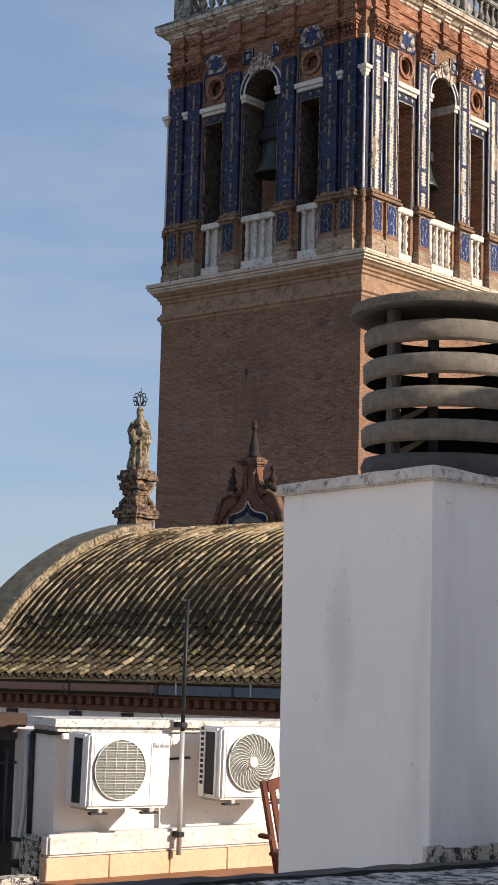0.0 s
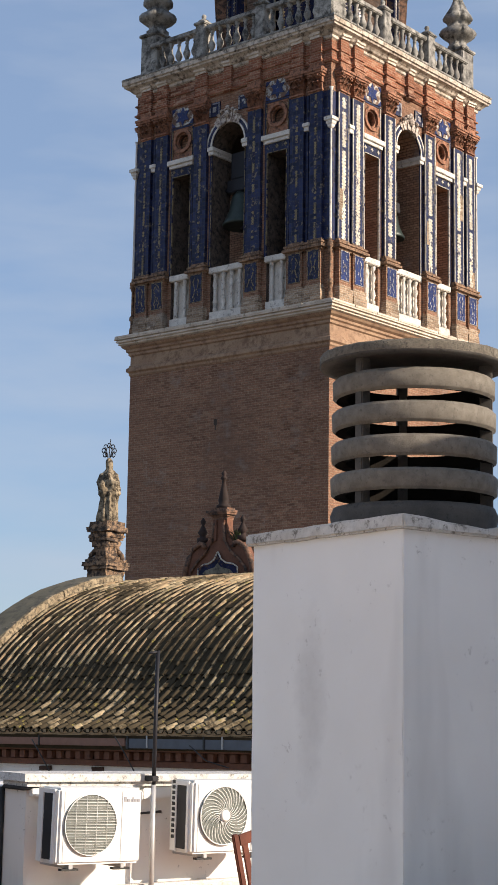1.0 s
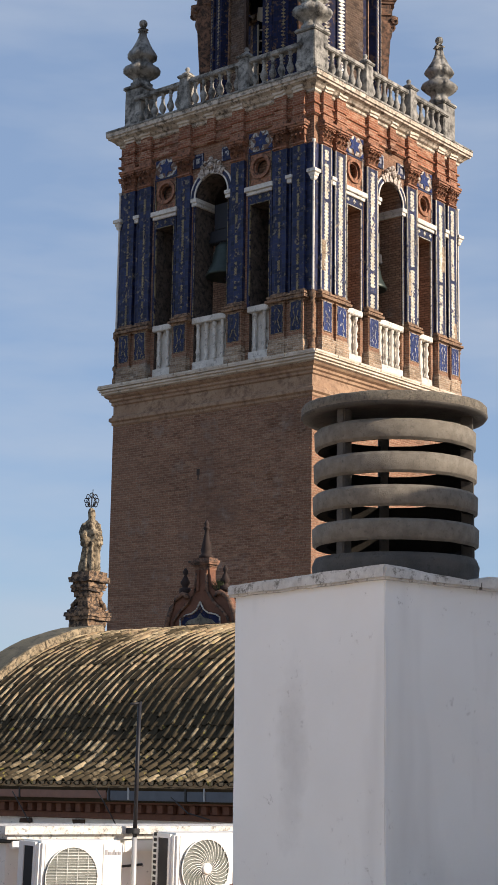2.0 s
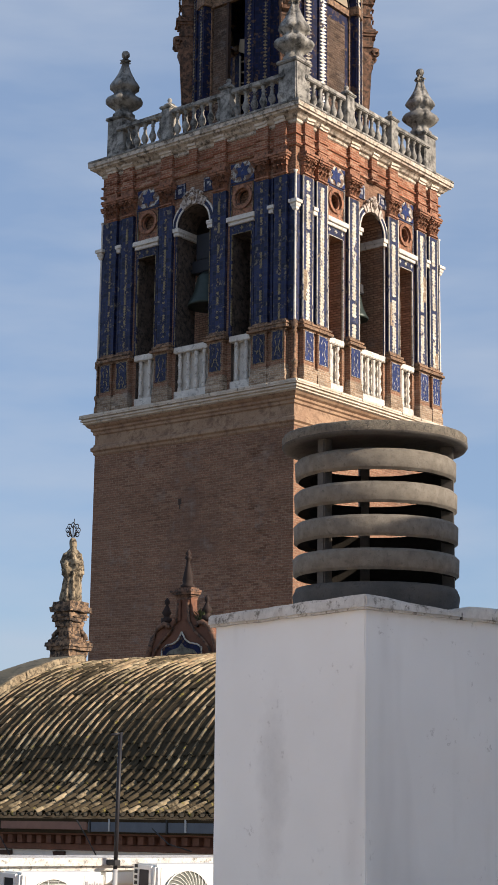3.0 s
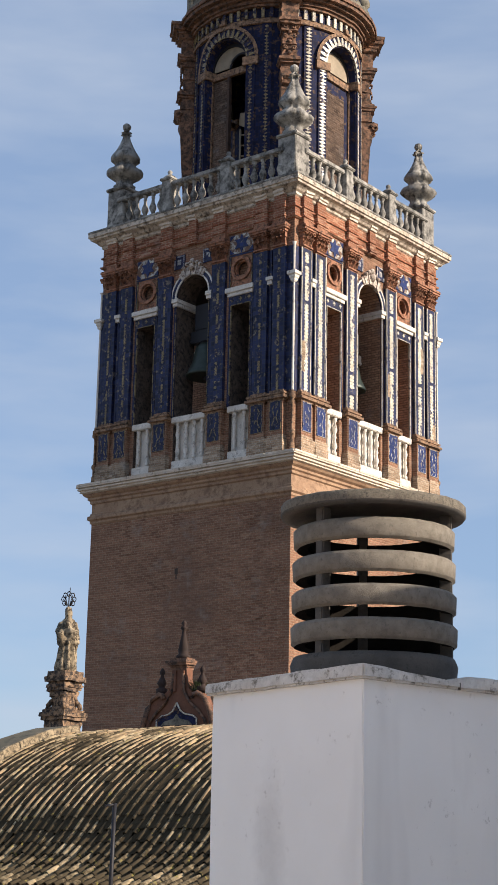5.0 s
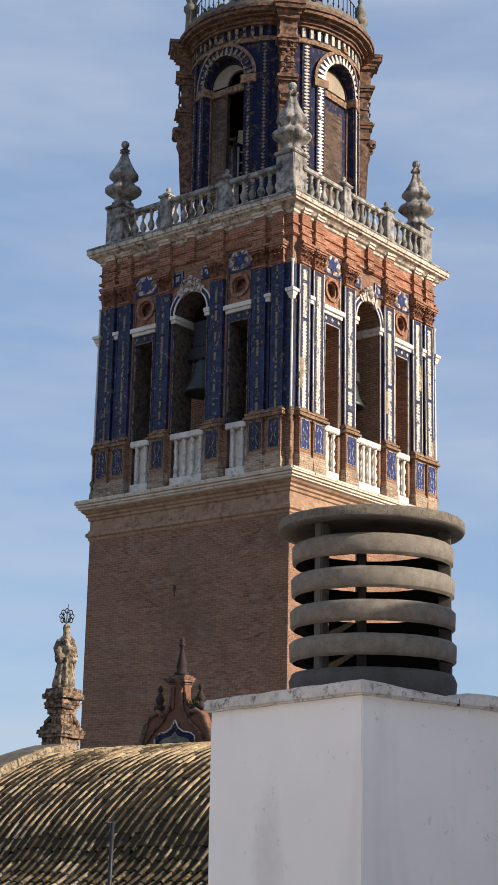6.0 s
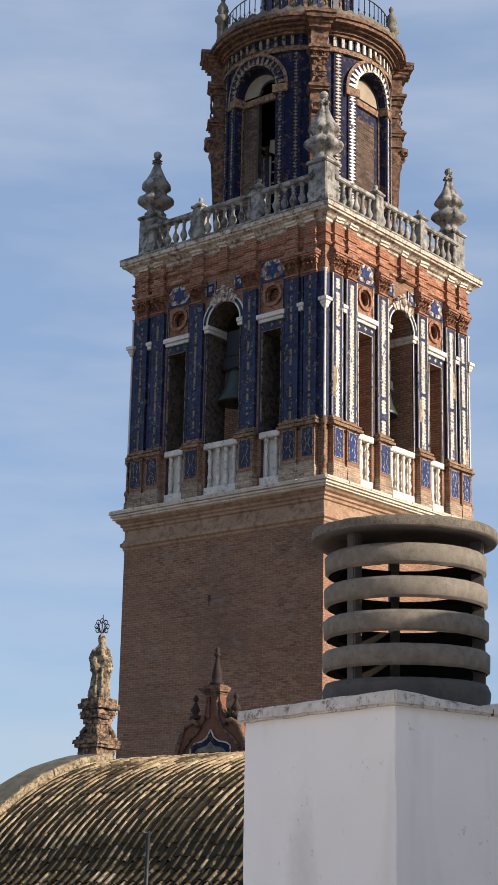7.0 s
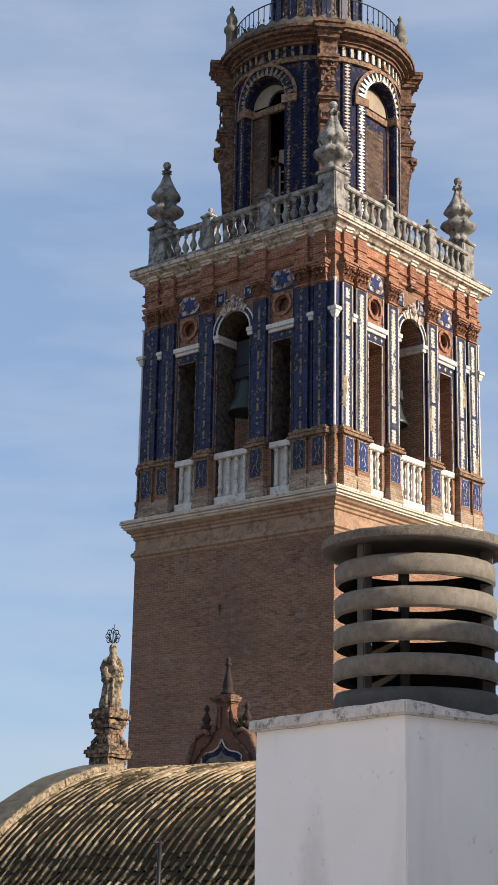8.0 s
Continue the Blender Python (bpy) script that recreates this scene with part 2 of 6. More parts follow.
LID_CONCRETE = weathered("pebbly_concrete", (0.22, 0.195, 0.155), (0.14, 0.122, 0.098), (0.075, 0.066, 0.056), scale=34.0, stain_at=(0.50, 0.66), bump=1.0, grain=260.0, depth=0.008)
CONCRETE = weathered("cast_concrete", (0.235, 0.212, 0.178), (0.16, 0.142, 0.118), (0.10, 0.09, 0.078), scale=30.0, stain_at=(0.55, 0.70), bump=0.75, grain=420.0, depth=0.005)


def plaster(name, base, dirt, rough=0.85, smear=None, specks=1.0):
    """White limewash: soft clouds, trowel relief, sparse specks and flaked spots."""
    m = Nodes(name)
    pos = m.place()
    cloud = m.noise(pos, 1.7, 4.0, 0.5)
    col = m.ramp(cloud, [(0.3, tuple(0.9 * v for v in base)), (0.7, base)])
    mp = m.add("ShaderNodeMapping")
    mp.inputs["Scale"].default_value = (3.6, 3.6, 0.75)
    m.link(pos, mp.inputs["Vector"])
    run = m.noise(mp.outputs["Vector"], 1.2, 3.0, 0.5)
    col = m.mix(m.ramp(run, [(0.55, BLACK), (0.80, G(0.6))]), col, tuple(0.62 * v for v in base))
    spot = m.noise(pos, 26.0, 8.0, 0.75)
    patch = m.noise(pos, 3.1, 3.0)
    both = m.mix(1.0, m.ramp(spot, [(0.60, BLACK), (0.66, WHITE)]), m.ramp(patch, [(0.50, BLACK), (0.62, G(specks))]), "MULTIPLY")
    col = m.mix(both, col, dirt)
    if smear:
        # one old grey water mark with a ragged outline
        off = m.add("ShaderNodeVectorMath")
        off.operation = "SUBTRACT"
        m.link(pos, off.inputs[0])
        off.inputs[1].default_value = smear[0]
        mul = m.add("ShaderNodeVectorMath")
        mul.operation = "MULTIPLY"
        m.link(off.outputs[0], mul.inputs[0])
        mul.inputs[1].default_value = smear[1]
        far = m.add("ShaderNodeVectorMath")
        far.operation = "LENGTH"
        m.link(mul.outputs[0], far.inputs[0])
        edge = m.mix(0.45, far.outputs["Value"], m.noise(pos, 9.0, 6.0, 0.65))
        col = m.mix(m.ramp(edge, [(0.20, G(0.62)), (0.60, BLACK)]), col, tuple(0.55 * v for v in base))
    m.link(col, m.bsdf.inputs["Base Color"])
    m.bsdf.inputs["Roughness"].default_value = rough
    m.bsdf.inputs["Specular IOR Level"].default_value = 0.25
    m.bump(m.mix(0.35, m.noise(pos, 9.0, 6.0, 0.6), spot), 0.35, 0.006)
    return m.mat


PLASTER = plaster("limewash", (0.85, 0.82, 0.775), (0.16, 0.15, 0.14))
CHIMNEY_PLASTER = plaster("chimney_limewash", (0.865, 0.88, 0.88), (0.14, 0.13, 0.12), smear=((25.40, -33.68, 10.02), (7.0, 7.0, 2.0)), specks=0.38)
COPING = weathered("limewashed_coping", (0.72, 0.71, 0.68), (0.55, 0.53, 0.50), (0.19, 0.18, 0.16), scale=10.0, stain_at=(0.525, 0.64), bump=0.6, grain=60.0)
LEDGE = weathered("stained_limewash", (0.80, 0.78, 0.75), (0.64, 0.61, 0.57), (0.42, 0.395, 0.36), scale=9.0, stain_at=(0.52, 0.66), bump=0.5, grain=40.0)
DIRTY_WHITE = weathered("flaking_limewash", (0.66, 0.63, 0.58), (0.46, 0.43, 0.38), (0.05, 0.045, 0.038), scale=9.0, stain_at=(0.49, 0.56), bump=0.7, grain=50.0)
PEACH = weathered("peach_tile", (0.72, 0.52, 0.35), (0.64, 0.45, 0.295), (0.46, 0.32, 0.21), scale=3.0, stain_at=(0.62, 0.85), bump=0.15, grain=30.0, rough=0.55)
TERRA = weathered("terracotta_floor", (0.36, 0.17, 0.09), (0.28, 0.13, 0.07), (0.14, 0.09, 0.06), scale=4.0, bump=0.3, grain=35.0)


def roof_tile_material():
    m = Nodes("old_roof_tile")
    pos = m.place()
    rnd = m.add("ShaderNodeObjectInfo").outputs["Random"]
    isl = m.add("ShaderNodeNewGeometry").outputs["Random Per Island"]
    both = m.mix(0.5, rnd, isl)
    col = m.ramp(both, [(0.2, (0.40, 0.28, 0.165)), (0.45, (0.58, 0.455, 0.285)), (0.62, (0.48, 0.38, 0.24)), (0.8, (0.64, 0.51, 0.33))])
    # moss follows whole rows of tiles down the slope, thickest in wide patches
    rp = m.add("ShaderNodeMapping")
    rp.inputs["Scale"].default_value = (4.7, 0.55, 0.55)
    m.link(pos, rp.inputs["Vector"])
    row = m.noise(rp.outputs["Vector"], 1.0, 3.0, 0.6)
    moss = m.noise(pos, 0.5, 4.0, 0.55)
    fine = m.noise(pos, 9.0, 6.0, 0.7)
    mask = m.mix(0.22, m.mix(0.30, m.mix(0.5, moss, row), both), fine)
    col = m.mix(m.ramp(mask, [(0.44, BLACK), (0.54, G(0.93))]), col, (0.040, 0.031, 0.020))
    yel = m.noise(pos, 6.0, 4.0, 0.6)
    col = m.mix(m.ramp(yel, [(0.61, BLACK), (0.69, G(0.65))]), col, (0.36, 0.30, 0.08))
    m.link(col, m.bsdf.inputs["Base Color"])
    m.bsdf.inputs["Roughness"].default_value = 0.92
    m.bsdf.inputs["Specular IOR Level"].default_value = 0.06
    m.bump(fine, 0.5, 0.012)
    return m.mat


ROOF_TILE = roof_tile_material()
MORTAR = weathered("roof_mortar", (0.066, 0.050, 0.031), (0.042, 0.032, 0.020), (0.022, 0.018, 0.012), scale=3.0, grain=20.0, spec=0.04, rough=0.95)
GUTTER_BROWN = plain("brown_gutter", (0.26, 0.13, 0.09), 0.55)
GUTTER_GREY = plain("grey_gutter", (0.10, 0.115, 0.14), 0.45)
PED_RED = weathered("ochre_red_render", (0.21, 0.092, 0.056), (0.145, 0.066, 0.042), (0.07, 0.04, 0.031), scale=3.0, bump=0.3, grain=20.0)
AC_WHITE = plain("ac_enamel", (0.80, 0.80, 0.77), 0.4, vary=0.05)
AC_DARK = plain("ac_coil", (0.035, 0.037, 0.04), 0.6, 0.3)
AC_MID = plain("ac_shade_grille", (0.17, 0.185, 0.165), 0.6)
LETTER = plain("grey_print", (0.33, 0.33, 0.35), 0.5)
PIPE_GREY = plain("galvanised_pipe", (0.50, 0.50, 0.50), 0.45, 0.3)
BLACK_CABLE = plain("black_cable", (0.02, 0.02, 0.02), 0.6)
WOOD = weathered("red_brown_wood", (0.16, 0.045, 0.025), (0.10, 0.028, 0.016), (0.30, 0.12, 0.07), scale=8.0, stain_at=(0.66, 0.8), bump=0.2, grain=60.0, rough=0.5)
GLASS_DARK = plain("door_glass", (0.03, 0.033, 0.035), 0.12, 0.0, 0.3, 2.0, 0.02)
DOOR_METAL = plain("dark_door_frame", (0.07, 0.065, 0.06), 0.5, 0.2)
GROUND = weathered("town_ground", (0.24, 0.20, 0.15), (0.17, 0.14, 0.10), (0.10, 0.10, 0.06), scale=0.05, bump=0.1, grain=3.0)
WINDOW_CREAM = plain("cream_board", (0.34, 0.28, 0.205), 0.8, vary=0.35, scale=3.0)


# ---------------------------------------------------------------- mesh helpers
def part(name, bm, material, parent, label="", m=None):
    """One bmesh as one mesh object under a thing or a part."""
    me = bpy.data.meshes.new(name)
    bmesh.ops.recalc_face_normals(bm, faces=bm.faces)
    bm.to_mesh(me)
    bm.free()
    for mt in material if isinstance(material, (list, tuple)) else (material,):
        me.materials.append(mt)
    ob = new(name, me)
    ob.parent = parent
    if m is not None:
        ob.matrix_basis = m
    if label:
        ob["label"] = label
    return ob


def again(ob, parent, m):
    """The same mesh once more, as another object."""
    o = new(ob.name.split(".")[0], ob.data)
    o.parent = parent
    o.matrix_basis = m
    if "label" in ob:
        o["label"] = ob["label"]
    return o


def thing(name, label, category, m=None, group="", kind=""):
    ob = new(name)
    if m is not None:
        ob.matrix_basis = m
    return tagged(ob, label, category, group, kind)


def box(bm, x0, x1, y0, y1, z0, z1):
    v = [bm.verts.new(p) for p in ((x0, y0, z0), (x1, y0, z0), (x1, y1, z0), (x0, y1, z0), (x0, y0, z1), (x1, y0, z1), (x1, y1, z1), (x0, y1, z1))]
    for f in ((0, 3, 2, 1), (4, 5, 6, 7), (0, 1, 5, 4), (1, 2, 6, 5), (2, 3, 7, 6), (3, 0, 4, 7)):
        bm.faces.new([v[i] for i in f])
    return v


def B(*boxes, bevel=0.0):
    bm = bmesh.new()
    for b in boxes:
        box(bm, *b)
    if bevel:
        bmesh.ops.bevel(bm, geom=bm.edges[:], offset=bevel, segments=2, affect="EDGES", clamp_overlap=True)
    return bm


def prism(bm, pts, y0, y1):
    """A polygon in x and z, drawn out from y0 to y1."""
    a = [bm.verts.new((x, y0, z)) for x, z in pts]
    b = [bm.verts.new((x, y1, z)) for x, z in pts]
    bm.faces.new(a)
    bm.faces.new(b[::-1])
    for i in range(len(pts)):
        j = (i + 1) % len(pts)
        bm.faces.new((a[j], a[i], b[i], b[j]))


def lathe(bm, prof, n=16, cx=0.0, cy=0.0, a0=0.0):
    """A profile of radius and height turned about an upright axis."""
    rings = []
    for r, z in prof:
        rings.append([bm.verts.new((cx + r * math.cos(a0 + 2 * math.pi * i / n), cy + r * math.sin(a0 + 2 * math.pi * i / n), z)) for i in range(n)])
    for p, q in zip(rings, rings[1:]):
        for i in range(n):
            j = (i + 1) % n
            bm.faces.new((p[i], p[j], q[j], q[i]))
    bm.faces.new(rings[0][::-1])
    bm.faces.new(rings[-1])


def turned(prof, n=16, cx=0.0, cy=0.0, smooth=True, a0=0.0):
    bm = bmesh.new()
    lathe(bm, prof, n, cx, cy, a0)
    for f in bm.faces:
        f.smooth = smooth and len(f.verts) == 4
    return bm


def tube(bm, pts, r, n=8):
    """A round bar through the points."""
    pts = [Vector(p) for p in pts]
    rings = []
    for i, p in enumerate(pts):
        d = (pts[min(i + 1, len(pts) - 1)] - pts[max(i - 1, 0)]).normalized()
        s = d.cross(Vector((0, 0, 1)) if abs(d.z) < 0.9 else Vector((1, 0, 0))).normalized()
        u = s.cross(d)
        rings.append([bm.verts.new(p + r * (math.cos(2 * math.pi * k / n) * s + math.sin(2 * math.pi * k / n) * u)) for k in range(n)])
    for a, b in zip(rings, rings[1:]):
        for k in range(n):
            f = bm.faces.new((a[k], a[(k + 1) % n], b[(k + 1) % n], b[k]))
            f.smooth = True
    bm.faces.new(rings[0][::-1])
    bm.faces.new(rings[-1])


def tubes(lists, r, n=8):
    bm = bmesh.new()
    for pts in lists:
        tube(bm, pts, r, n)
    return bm


def square_ring(prof, half):
    """A mitred moulding round a square: inset from the outer edge, and height."""
    bm = bmesh.new()
    loops = []
    for s, z in prof:
        h = half - s
        loops.append([bm.verts.new(p) for p in ((-h, -h, z), (h, -h, z), (h, h, z), (-h, h, z))])
    for a, b in zip(loops, loops[1:]):
        for i in range(4):
            j = (i + 1) % 4
            bm.faces.new((a[i], a[j], b[j], b[i]))
    bm.faces.new(loops[0][::-1])
    bm.faces.new(loops[-1])
    return bm


def rough_up(bm, amount, scale=2.0, seed=0.0):
    """Uneven, worn edges."""
    for v in bm.verts:
        v.co += amount * noise.noise_vector(v.co * scale + Vector((seed, seed * 1.7, 0)))
    return bm


def arc(cx, cz, r, a0, a1, n):
    return [(cx + r * math.cos(radians(a0 + (a1 - a0) * i / n)), cz + r * math.sin(radians(a0 + (a1 - a0) * i / n))) for i in range(n + 1)]


# ---------------------------------------------------------------- ground
bm = bmesh.new()
box(bm, -2500, 2500, -2500, 2500, -1.0, 0.0)
tagged(part("ground", bm, GROUND, None), "dusty town ground far below the roofs", "ground", kind="structure")

# ---------------------------------------------------------------- the bell tower
H = 4.6                                   # half the width over the cornices
tower = thing("church_tower", "brick bell tower with blue glazed tiles and a round top storey", "tower", pose(-H, H, 0))
Z0, Z1 = 21.885, 31.0                     # top of the lower and upper cornices
WALL, PIL, PED = 0.43, 0.30, 0.24         # set back of wall, pilasters and pedestals from the cornice edge
THICK = 0.92


def U(u):
    return u - H


shaft = part("shaft", B((-H + 0.40, H - 0.40, -H + 0.40, H - 0.40, 0.0, 21.0)), BRICK, tower, "plain brown brick shaft")
bm = square_ring([(0.42, 20.54), (0.36, 20.60), (0.36, 20.67), (0.29, 20.72), (0.29, 20.82), (0.36, 20.88), (0.36, 20.93), (0.42, 20.97)], H)
part("string_course", rough_up(bm, 0.008, 2.0), TAN_RENDER, tower)
part("frieze", square_ring([(0.395, 20.9), (0.395, 21.32)], H), TAN_RENDER, tower, "tan rendered band under the cornice")
bm = square_ring([(0.20, 21.58), (0.08, 21.63), (0.10, 21.68), (0.10, 21.70), (0.03, 21.705), (0.03, 21.76), (0.07, 21.765), (0.07, 21.79), (-0.01, 21.795), (-0.01, 21.835), (0.05, 21.84), (0.05, Z0), (0.6, Z0 + 0.02)], H)
part("lower_cornice", bm, CORNICE, tower, "pale weathered stone cornice")
bm = square_ring([(0.40, 21.24), (0.34, 21.28), (0.34, 21.36), (0.28, 21.40), (0.28, 21.47), (0.20, 21.52), (0.15, 21.585)], H)
part("cornice_bed", rough_up(bm, 0.008), TAN_RENDER, tower, "worn tan bed moulding")
# cover slabs on the lower cornice
slab = None
for k in range(4):
    for i in range(8):
        m = pose(0, 0, 0, 0, 0, 90 * k) @ pose(-H + 0.02 + i * 1.15, 0, Z0 - 0.05)
        if slab is None:
            slab = part("cornice_slab", B((0.0, 1.118, -H - 0.025, -H + 0.35, 0.0, 0.085), bevel=0.012), CORNICE, tower, m=m)
        else:
            again(slab, tower, m)
rng = random.Random(11)
pb = None
for i in range(290):
    u = 8.6 - 6.5 * rng.random() ** 2.4
    z = 12.6 + round(rng.random() * 7.7 / 0.078) * 0.078
    mm = pose(U(u), -H + 0.40 - rng.uniform(-0.016, 0.012), z)
    if pb is None:
        pb = part("worn_brick", B((-0.13, 0.13, -0.02, 0.04, 0.004, 0.070)), BRICK, shaft, m=mm)
    else:
        again(pb, shaft, mm)
# dark patch level with the brick, standing for shade inside a putlog hole
bm = B((-0.06, 0.07, -0.045, 0.1, 0, 0.19), (-0.02, 0.03, -0.042, 0.1, -0.16, 0.0))
part("putlog_shade", bm, DARK, shaft, "dark patch for the shade in a putlog hole", m=pose(-0.35, -H + 0.44, 18.55))

# belfry floor and ceiling, near black: the interior's shade put into the colour
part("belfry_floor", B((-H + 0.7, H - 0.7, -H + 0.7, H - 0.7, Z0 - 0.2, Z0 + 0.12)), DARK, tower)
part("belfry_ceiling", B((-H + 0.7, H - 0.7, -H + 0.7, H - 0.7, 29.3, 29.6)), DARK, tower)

yw = -H + WALL                             # outer face of the wall on the face that looks to -y
W_IN, W_OUT, W_TOP, SILL = 2.15, 2.95, 27.15, 22.02
OC_Z, OC_R, AR, SPRING = 28.38, 0.30, 0.70, 27.88


def belfry_wall():
    """The wall's piers, sills and arched panels, each a mesh of its own."""
    made = []
    y0, y1 = yw, yw + THICK

    def pier(*b):
        made.append(("pier", B(b)))

    def panel(pts):
        bm = bmesh.new()
        prism(bm, pts, y0, y1)
        made.append(("wall_panel", bm))

    top = 29.66
    for a, b in ((WALL, W_IN), (W_OUT, H - AR), (H + AR, 9.2 - W_OUT), (9.2 - W_IN, 9.2 - WALL - THICK)):
        pier(U(a), U(b), y0, y1, Z0, top)
    for a, b in ((W_IN, W_OUT), (9.2 - W_OUT, 9.2 - W_IN)):
        c = U((a + b) / 2)
        pier(U(a), U(b), y0, y1, Z0, SILL)
        panel([(U(a), W_TOP), (U(b), W_TOP), (U(b), OC_Z)] + arc(c, OC_Z, OC_R, 0, -180, 14) + [(U(a), OC_Z)])
        panel([(U(a), OC_Z)] + arc(c, OC_Z, OC_R, 180, 0, 14) + [(U(b), OC_Z), (U(b), top), (U(a), top)])
    pier(U(H - AR), U(H + AR), y0, y1, Z0, SILL)
    panel([(U(H - AR), SPRING)] + arc(0, SPRING, AR, 180, 0, 20)[1:-1] + [(U(H + AR), SPRING), (U(H + AR), top), (U(H - AR), top)])
    for name, bm in made:
        bmesh.ops.recalc_face_normals(bm, faces=bm.faces)
        bm.normal_update()
        for f in bm.faces:
            # inner faces go near black: the inside's shade put into the colour
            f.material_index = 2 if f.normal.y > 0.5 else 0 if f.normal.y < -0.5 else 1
    return made


def zigzag(x0, x1, z0, z1, y, pitch, deep=0.012, lost=0.1):
    """A strip of small pointed tiles, edge to edge."""
    bm = bmesh.new()
    n = int((z1 - z0) / pitch)
    c, w = (x0 + x1) / 2, (x1 - x0) / 2
    for i in range(n):
        z = z0 + i * pitch
        k = 0.5 + 0.5 * random.random()
        if random.random() < lost:
            continue
        g = random.uniform(-0.12, 0.12) * w
        pts = [(c - w + g, z + pitch * 0.5), (c - w * 0.55, z + 0.002), (c + w * 0.55, z + 0.002), (c + w + g, z + pitch * 0.5), (c + w * 0.55, z + pitch - 0.002), (c - w * 0.55, z + pitch - 0.002)]
        prism(bm, pts, y - deep * k, y + 0.002)
    return bm


def stacked(levels, c, half, y, back, k=0.7):
    """Mouldings one above another as a single closed body: overhang, bottom, top."""
    bm = bmesh.new()
    loops = []
    for e, a, b in levels:
        for z in (a, b):
            loops.append([bm.verts.new(p) for p in ((c - half - e * k, y - e, z), (c + half + e * k, y - e, z), (c + half + e * k, back, z), (c - half - e * k, back, z))])
    for p, q in zip(loops, loops[1:]):
        for i in range(4):
            j = (i + 1) % 4
            bm.faces.new((p[i], p[j], q[j], q[i]))
    bm.faces.new(loops[0][::-1])
    bm.faces.new(loops[-1])
    return bm


def worn(bm, amount, scale, seed=0.0, size=0.25):
    """Split long edges, then make the outline uneven."""
    bmesh.ops.subdivide_edges(bm, edges=[e for e in bm.edges if e.calc_length() > size], cuts=3, use_grid_fill=True)
    return rough_up(bm, amount, scale, seed)


def leafy_capital(parent, c, half, y, wall_y, z):
    """A flaring brick capital: bell, two tiers of curling leaves, corner scrolls and a moulded top slab."""
    lev = [(0.0, 0.0, 0.03), (0.05, 0.04, 0.09), (0.0, 0.10, 0.30), (0.04, 0.31, 0.48), (0.10, 0.50, 0.56), (0.17, 0.58, 0.64), (0.20, 0.65, 0.73), (0.08, 0.74, 0.80), (0.05, 0.80, 0.96)]
    bm = stacked([(e, z + a, z + b) for e, a, b in lev], c, half - 0.02, y, wall_y, 0.62)
    cap = part("capital", worn(bm, 0.016, 7.0, c), MOULD, parent, "carved red brick capital")
    bm = bmesh.new()
    for tier_z, n, out in ((0.12, 3, 0.0), (0.32, 4, 0.03)):
        for i in range(n):
            x = c + (i - (n - 1) / 2) * 2 * half / n
            w = 0.85 * half / n
            rows = [(w, -0.01 - out, 0.0), (w * 1.1, -0.03 - out, 0.09), (w * 0.9, -0.08 - out, 0.17), (w * 0.55, -0.14 - out, 0.205), (w * 0.4, -0.15 - out, 0.16)]
            front = [[bm.verts.new((x + sx * hw, y + d, z + tier_z + zz)) for sx in (-1, 0, 1)] for hw, d, zz in rows]
            for r in front:
                r[1].co.y -= 0.025
            for p, q in zip(front, front[1:]):
                for j in range(2):
                    bm.faces.new((p[j], p[j + 1], q[j + 1], q[j]))
    for sx in (-1, 1):
        tube(bm, [(c + sx * (half - 0.05 + 0.055 * math.cos(t)), y - 0.13, z + 0.51 + 0.055 * math.sin(t)) for t in (0.3 * j for j in range(20))], 0.026, 5)
        tube(bm, [(c + sx * (half * 0.25 + 0.04 * math.cos(t)), y - 0.10, z + 0.52 + 0.04 * math.sin(t)) for t in (0.4 * j for j in range(14))], 0.02, 5)
    bmesh.ops.solidify(bm, geom=[f for f in bm.faces if len(f.verts) == 4 and f.calc_area() > 0.002], thickness=0.012)
    tagged(part("leaf_carving", rough_up(bm, 0.012, 9.0, c), MOULD, cap), kind="stuff")


def pilaster(parent, c, half, z0, z1, y, m, wall_y, sunny=True, capital=True):
    """A tiled pilaster with a pointed strip, pale edges, brick base and brick capital."""
    p = part("pilaster", B((c - half, c + half, y, wall_y, z0, z1)), BLUE, parent, m=m)
    # shaded face: dull copy of the pale tiles, shade put into the colour
    pale = YELLOW if sunny else PALE_SHADE
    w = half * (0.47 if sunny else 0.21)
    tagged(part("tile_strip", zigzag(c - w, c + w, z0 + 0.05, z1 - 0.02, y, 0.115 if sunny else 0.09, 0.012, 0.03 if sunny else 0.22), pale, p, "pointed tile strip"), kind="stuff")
    if sunny:
        for a in (c - half - 0.012, c + half - 0.018):
            part("edge_bead", B((a, a + 0.03, y - 0.012, y + 0.03, z0, z1)), YELLOW, p)
    bm = stacked([(0.08, z0 - 0.32, z0 - 0.27), (0.17, z0 - 0.25, z0 - 0.17), (0.10, z0 - 0.16, z0 - 0.12), (0.13, z0 - 0.11, z0 - 0.05), (0.05, z0 - 0.05, z0 - 0.01), (0.03, z0 - 0.01, z0 + 0.05)], c, half, y, wall_y, 0.9)
    part("base", worn(bm, 0.010, 5.0, c), BASE_MOULD, p, "brown brick moulding")
    if capital:
        leafy_capital(p, c, half, y, wall_y, z1)
    return p


